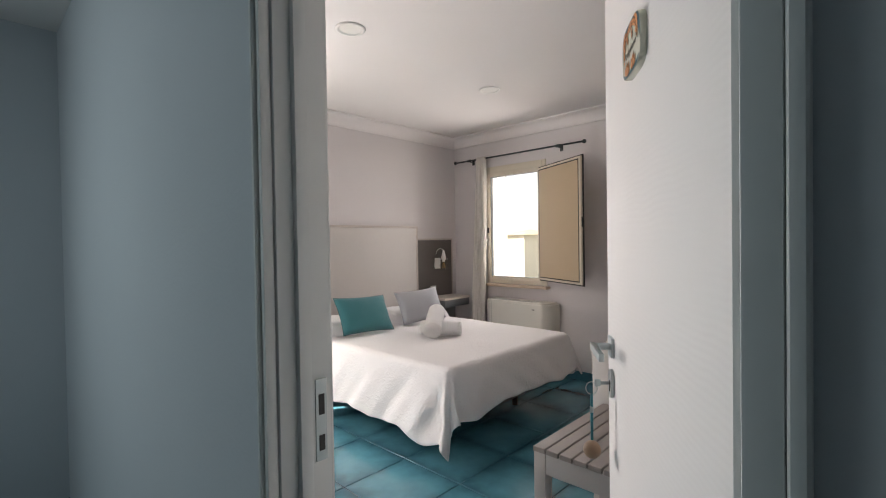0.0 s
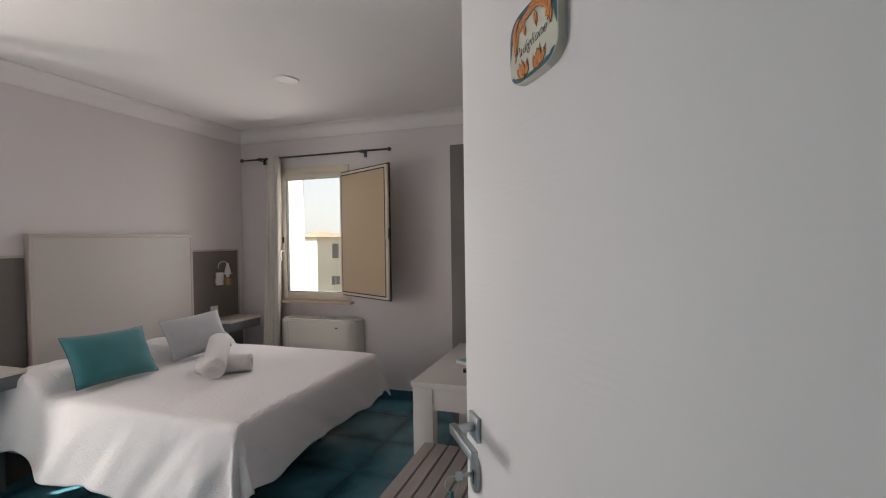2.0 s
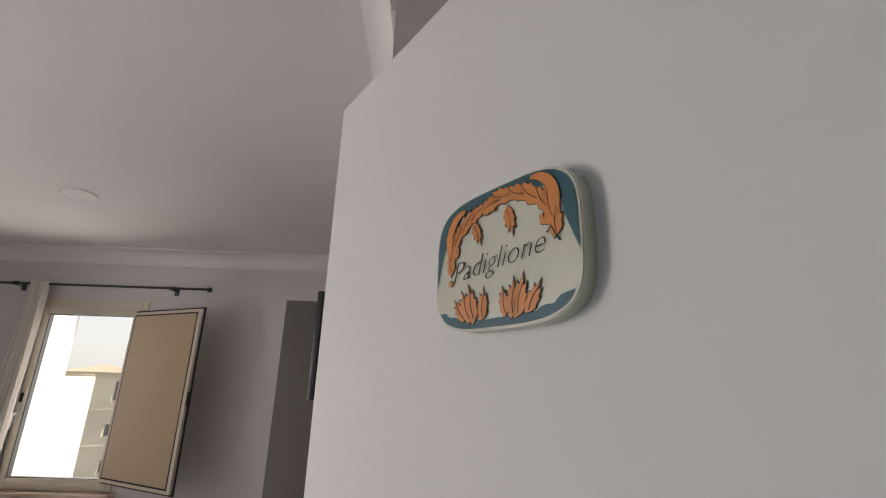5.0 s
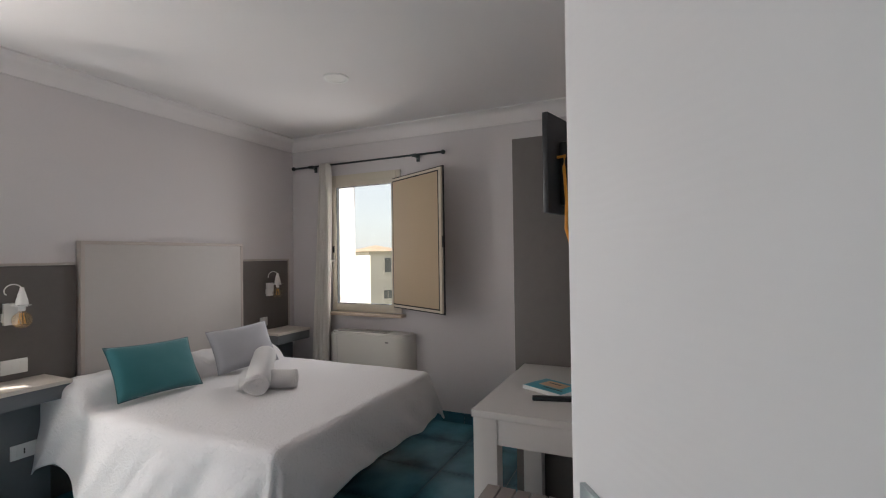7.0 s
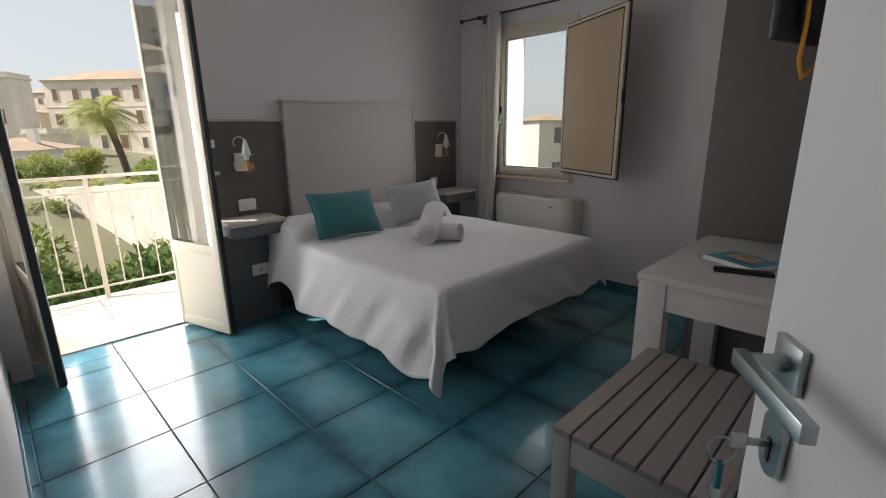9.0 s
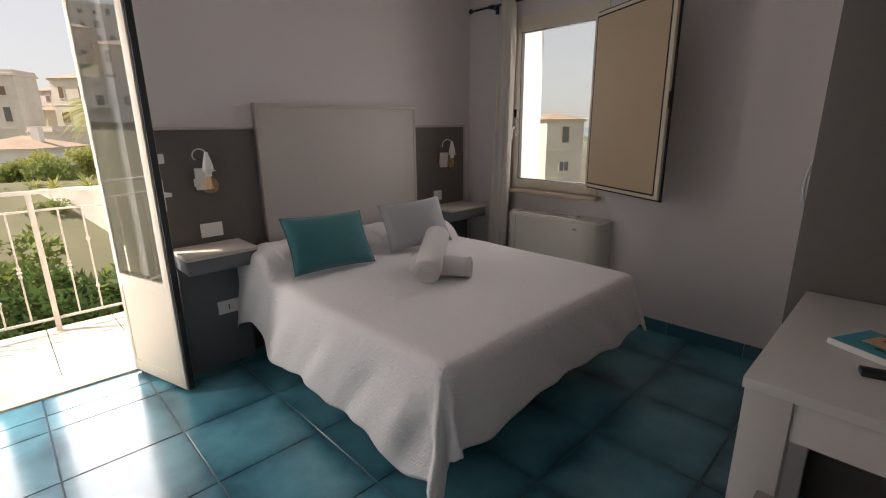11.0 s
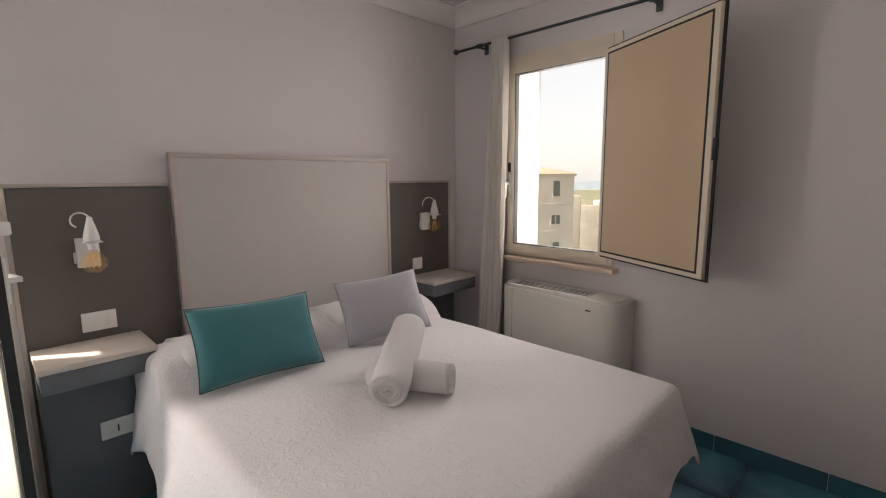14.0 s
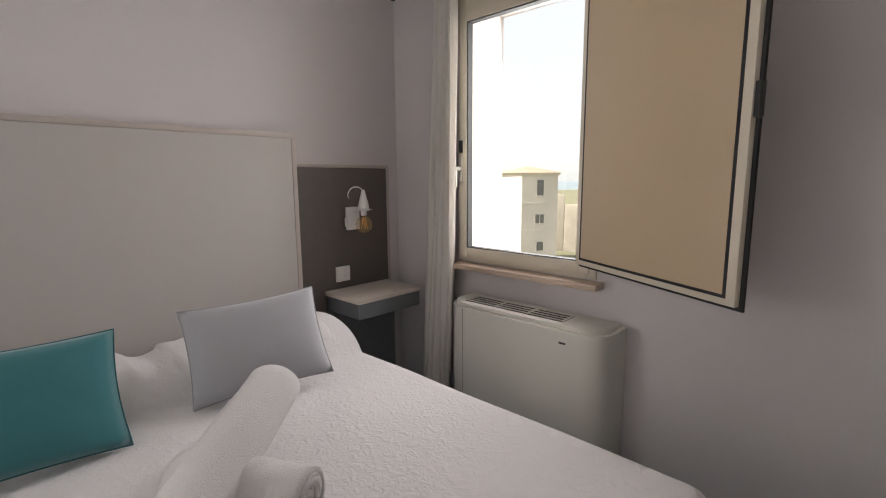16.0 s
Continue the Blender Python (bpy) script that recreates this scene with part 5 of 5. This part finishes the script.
house(85.9, 66, -4.0, 2.6, 6, 5.2, PLASTER[0], -40, 2, 2, "flat", BROWN_SH, "small cream house with a flat roof", 45)
house(77.2, 120, -2.0, 9.0, 9, 9.5, PLASTER[3], -40, 3, 3, "hip", None, "weathered house behind the trees", 47)
house(136.5, 62, 1.0, 8.0, 8, 6.5, PLASTER[1], 4, 2, 3, "hip", BLUE_SH, "white house with blue shutters", 49)
house(126.0, 140, 18.0, 16, 9, 9.0, PLASTER[0], 0, 3, 5, "flat", BLUE_SH, "cream apartment house high on the hill", 51)
house(132.0, 150, 22.0, 14, 9, 9.0, PLASTER[1], 0, 3, 5, "flat", None, "white apartment house high on the hill", 53)
# seen through the window
house(31.3, 48, -6.5, 3.85, 6, 8.2, PLASTER[3], 26, 3, 1, "hip", None, "weathered grey house with tiled hip roof", 25, False, False)
house(22.0, 90, -9.5, 14.0, 8, 6.2, PLASTER[3], 10, 2, 3, "flat", None, "low grey stone house", 27)
house(39.5, 85, -8.0, 8.0, 8, 7.0, PLASTER[1], 0, 3, 3, "hip", None, "white house with tiled roof", 29)

ruin = tagged(part("ruined_wall", solid((-4.5, -1.5, 0, 0.8, -4, 3.6), (-1.5, 1.2, 0, 0.8, -4, 2.4), (1.2, 4.5, 0, 0.8, -4, 3.0), (-3.9, -3.1, 0.1, 0.7, 3.6, 4.3), bevel=0.12, m=Matrix.Translation(out_at(27.0, 60, -4.2)) @ pose(0, 0, 0, 0, 0, -58)), RUBBLE), "ruined rubble stone wall", "wall")


def wall_line(u):
    """The retaining wall climbs away across the gully; u runs along it."""
    far = 31 - 14 * u
    return out_at(93 - 19 * u, far, 0), 1.35 - far * math.tan(radians(5.2 + 0.5 * u))


bm = bmesh.new()
cols_ = 26
for i in range(cols_):
    u = i / (cols_ - 1)
    p, top = wall_line(u)
    for dz, back in ((-11.0, 0.0), (top, 0.7), (top + 0.02, 1.3)):
        bm.verts.new((p.x + back, p.y + 0.4 * back, dz))
bm.verts.ensure_lookup_table()
for i in range(cols_ - 1):
    for j in range(2):
        a = 3 * i + j
        bm.faces.new((bm.verts[a], bm.verts[a + 3], bm.verts[a + 4], bm.verts[a + 1]))
bmesh.ops.recalc_face_normals(bm, faces=bm.faces)
structure("retaining_wall", bm, RETAIN, "stained pale plaster retaining wall above the gully", "wall")


def clump_mesh(name, count, radius, leaf, seed, flat=0.8):
    """A crown of many small leaf blades in uneven clumps."""
    rnd = random.Random(seed)
    verts, faces = [], []
    centres = [Vector((rnd.gauss(0, 0.42), rnd.gauss(0, 0.42), rnd.gauss(0, 0.36) * flat)) * radius for _ in range(16)]
    for i in range(count):
        c = rnd.choice(centres)
        d = Vector((rnd.gauss(0, 1), rnd.gauss(0, 1), rnd.gauss(0, 1))).normalized()
        p = c + d * radius * 0.34 * rnd.random() ** 0.4
        a = (d + Vector((rnd.gauss(0, 0.7), rnd.gauss(0, 0.7), rnd.gauss(0, 0.7)))).normalized()
        b = a.orthogonal().normalized()
        s = leaf * rnd.uniform(0.6, 1.3)
        k = len(verts)
        verts += [p - b * s * 0.35, p + a * s * 0.5 - b * s * 0.1, p + a * s, p + b * s * 0.35]
        faces.append((k, k + 1, k + 2, k + 3))
    me = bpy.data.meshes.new(name)
    me.from_pydata([tuple(v) for v in verts], [], faces)
    return me


CROWNS = [clump_mesh("crown", 2600, 1.0, 0.13, 40 + k) for k in range(3)]


def tree(az, dist, z, height, rad, tone, seed, label="leafy green tree in the gully"):
    rnd = random.Random(seed)
    base = out_at(az, dist, z)
    t = thing("tree", label, "tree", base, "trees in the gully")
    part("trunk", rod([base, base + Vector((0.1, 0.05, height * 0.35)), base + Vector((-0.05, 0.1, height * 0.7))], [rad * 0.10, rad * 0.07, rad * 0.04], 8), BARK, t)
    for k in range(3):
        a = rnd.uniform(0, 6.28)
        part("limb", rod([base + Vector((0.05, 0.05, height * 0.4)), base + Vector((math.cos(a) * rad * 0.5, math.sin(a) * rad * 0.5, height * 0.75))], [rad * 0.05, rad * 0.02], 6), BARK, t)
    me = CROWNS[seed % 3].copy()
    me.materials.clear()
    me.materials.append(LEAVES[tone])
    cr = new("crown", me)
    cr.parent = t
    cr.matrix_basis = Matrix.Translation((0, 0, height * 0.78)) @ pose(0, 0, 0, 0, 0, rnd.uniform(0, 360)) @ Matrix.Diagonal((rad, rad, rad * rnd.uniform(0.8, 1.1), 1))
    return t


rnd = random.Random(5)
for az, dist, z, height, rad, tone in ((91, 17, -8.6, 5.0, 1.9, 0), (89.5, 14, -8.8, 3.6, 1.5, 1), (86, 17, -9.0, 4.4, 2.0, 0), (84, 15, -9.0, 3.6, 1.6, 1), (82, 18, -9.0, 4.0, 1.7, 0), (80.5, 14.5, -9.0, 4.4, 1.7, 2), (78, 17, -9.0, 5.2, 2.1, 1), (75, 16, -9.0, 5.5, 2.2, 0),
                                       (93, 20, -8.8, 5.4, 2.0, 1), (87.5, 12.5, -9.2, 2.6, 1.4, 2), (83, 11.5, -9.4, 2.6, 1.5, 1), (79, 12, -9.4, 2.8, 1.5, 0), (72, 18, -9.0, 6.0, 2.3, 1), (90, 10.5, -9.4, 2.2, 1.3, 0),
                                       (79.5, 30, -5.5, 2.6, 1.1, 2), (77, 31, -5.6, 3.2, 1.4, 1), (82.8, 32, -4.5, 3.6, 1.2, 2), (85.4, 31, -4.0, 3.2, 1.1, 1), (87, 33, -3.6, 3.0, 1.2, 2), (88.6, 32, -3.6, 2.6, 1.0, 1),
                                       (70, 30, -6.0, 7.0, 2.4, 0), (24, 34, -9.6, 3.2, 1.4, 1)):
    tree(az, dist, ground_z(az, dist) - (1.9 if 12 < dist < 21 else 0.5), height, rad, tone, rnd.randrange(999))


def shrub(az, dist, rad, tone, seed):
    r = random.Random(seed)
    base = out_at(az, dist, ground_z(az, dist) - 0.3)
    me = CROWNS[seed % 3].copy()
    me.materials.clear()
    me.materials.append(LEAVES[tone])
    ob = tagged(new("shrub", me), "low leafy shrub on the slope", "shrub", "shrubs on the slope")
    ob.matrix_basis = Matrix.Translation(base + Vector((0, 0, rad * 0.5))) @ pose(0, 0, 0, 0, 0, r.uniform(0, 360)) @ Matrix.Diagonal((rad, rad, rad * 0.75, 1))
    return ob


for k in range(46):
    shrub(rnd.uniform(74, 94), rnd.uniform(8, 16.5), rnd.uniform(0.7, 1.7), rnd.choice((0, 1, 1, 2, 2)), k)
for k in range(34):
    shrub(rnd.uniform(84.5, 95), rnd.uniform(16.5, 23), rnd.uniform(0.45, 0.95), rnd.choice((0, 1, 2, 2)), 120 + k)
for k in range(16):
    shrub(rnd.uniform(75, 91), rnd.uniform(26.5, 40), rnd.uniform(0.6, 1.3), rnd.choice((1, 2, 2)), 60 + k)
for k in range(8):
    shrub(rnd.uniform(22, 40), rnd.uniform(26, 42), rnd.uniform(0.6, 1.1), rnd.choice((0, 1, 2)), 90 + k)


def palm(az, dist, z, height, spread):
    base = out_at(az, dist, z)
    p = thing("palm_tree", "tall palm with feathery arching fronds", "palm tree", base)
    lean = [base + Vector((-0.9 * (u ** 1.5), 0, height * u)) for u in (0, 0.25, 0.5, 0.75, 1.0)]
    part("trunk", rod(lean, [0.24, 0.21, 0.2, 0.2, 0.26], 10), BARK, p)
    top = lean[-1]
    r = random.Random(8)
    for k in range(46):
        az_, el = k * 2.4, r.uniform(-0.45, 1.25)
        ln = spread * r.uniform(0.8, 1.1)
        d = Vector((math.cos(az_) * math.cos(el), math.sin(az_) * math.cos(el), math.sin(el)))
        side = d.cross(Vector((0, 0, 1))).normalized()
        bm = bmesh.new()
        n = 24
        for i in range(n):
            u = (i + 0.6) / n
            c = top + d * ln * u + Vector((0, 0, -1.0)) * ln * 0.55 * u * u
            q = 0.30 * spread * math.sin(math.pi * min(1, u * 0.92 + 0.08)) + 0.06
            fwd = (d + Vector((0, 0, -1.1 * u))).normalized()
            for s in (-1, 1):
                tip = c + (side * s * 0.8 + fwd * 0.6) * q + Vector((0, 0, -0.35 * q))
                bm.faces.new([bm.verts.new(v) for v in (c, c + fwd * 0.055, tip)])
        part("frond", bm, LEAVES[2], p)


palm(79.3, 34, ground_z(79.3, 34) - 0.3, 5.6, 2.2)


def agave(base, size, seed):
    """A rosette of long tapering blades that arch outwards."""
    r = random.Random(seed)
    plant = thing("agave", "spiky yellow-green agave on the retaining wall", "plant", base, "agaves on the wall")
    for k in range(15):
        a, up = k * 2.4 + r.uniform(-0.2, 0.2), r.uniform(0.35, 1.3)
        ln = size * r.uniform(0.75, 1.1)
        d = Vector((math.cos(a) * math.cos(up), math.sin(a) * math.cos(up), math.sin(up)))
        side = d.cross(Vector((0, 0, 1))).normalized()
        bm = bmesh.new()
        rows = []
        for i in range(5):
            u = i / 4
            c = base + d * ln * u - Vector((0, 0, 0.35 * ln * u * u))
            w = ln * 0.075 * (1 - u ** 1.6) + 0.003
            rows.append([bm.verts.new(p) for p in (c - side * w, c - Vector((0, 0, w * 0.5)), c + side * w)])
        for r0, r1 in zip(rows, rows[1:]):
            for j in range(2):
                bm.faces.new((r0[j], r0[j + 1], r1[j + 1], r1[j]))
        part("blade", bm, LEAVES[2], plant)


for k, (along, size) in enumerate(((0.20, 0.8), (0.27, 1.1), (0.40, 1.0), (0.45, 0.7), (0.56, 0.6), (0.85, 0.7))):
    spot, crest = wall_line(along)
    agave(spot + Vector((1.0, 0.4, crest)), size, k)

# ---------------------------------------------------------------- floor tiles
STEP, GX, GY = 0.4535, -2.655, -1.528
tile_bm = solid((-STEP / 2 + 0.0025, STEP / 2 - 0.0025, -STEP / 2 + 0.0025, STEP / 2 - 0.0025, -0.006, 0.0), bevel=0.0015, segments=1)
tile_me = bpy.data.meshes.new("tile")
tile_bm.to_mesh(tile_me)
tile_bm.free()
tile_me.materials.append(TILE)


def lay(cx, cy, x0, x1, y0, y1):
    """A tile, cut where it meets the edge of the floor."""
    a0, a1, b0, b1 = max(cx - STEP / 2, x0), min(cx + STEP / 2, x1), max(cy - STEP / 2, y0), min(cy + STEP / 2, y1)
    if a1 - a0 < 0.02 or b1 - b0 < 0.02:
        return
    if a1 - a0 > STEP - 0.001 and b1 - b0 > STEP - 0.001:
        me = tile_me
    else:
        bm = solid((a0 - cx + 0.0025, a1 - cx - 0.0025, b0 - cy + 0.0025, b1 - cy - 0.0025, -0.006, 0.0), bevel=0.0015, segments=1)
        me = bpy.data.meshes.new("tile")
        bm.to_mesh(me)
        bm.free()
        me.materials.append(TILE)
    t = new("tile", me)
    t.parent = floor
    t.matrix_basis = Matrix.Translation((cx, cy, 0))


for i in range(-4, 7):
    for j in range(-6, 5):
        cx, cy = GX + STEP / 2 + i * STEP, GY + STEP / 2 + j * STEP
        lay(cx, cy, WX - 0.05, 0.0, SY, 0.0)
        lay(cx, cy, WX - 0.05, NX, NY, SY)
        lay(cx, cy, BX0, BX1, 0.0, 0.20)
        lay(cx, cy, -5.75, WX - 0.05, -5.2, -0.5)
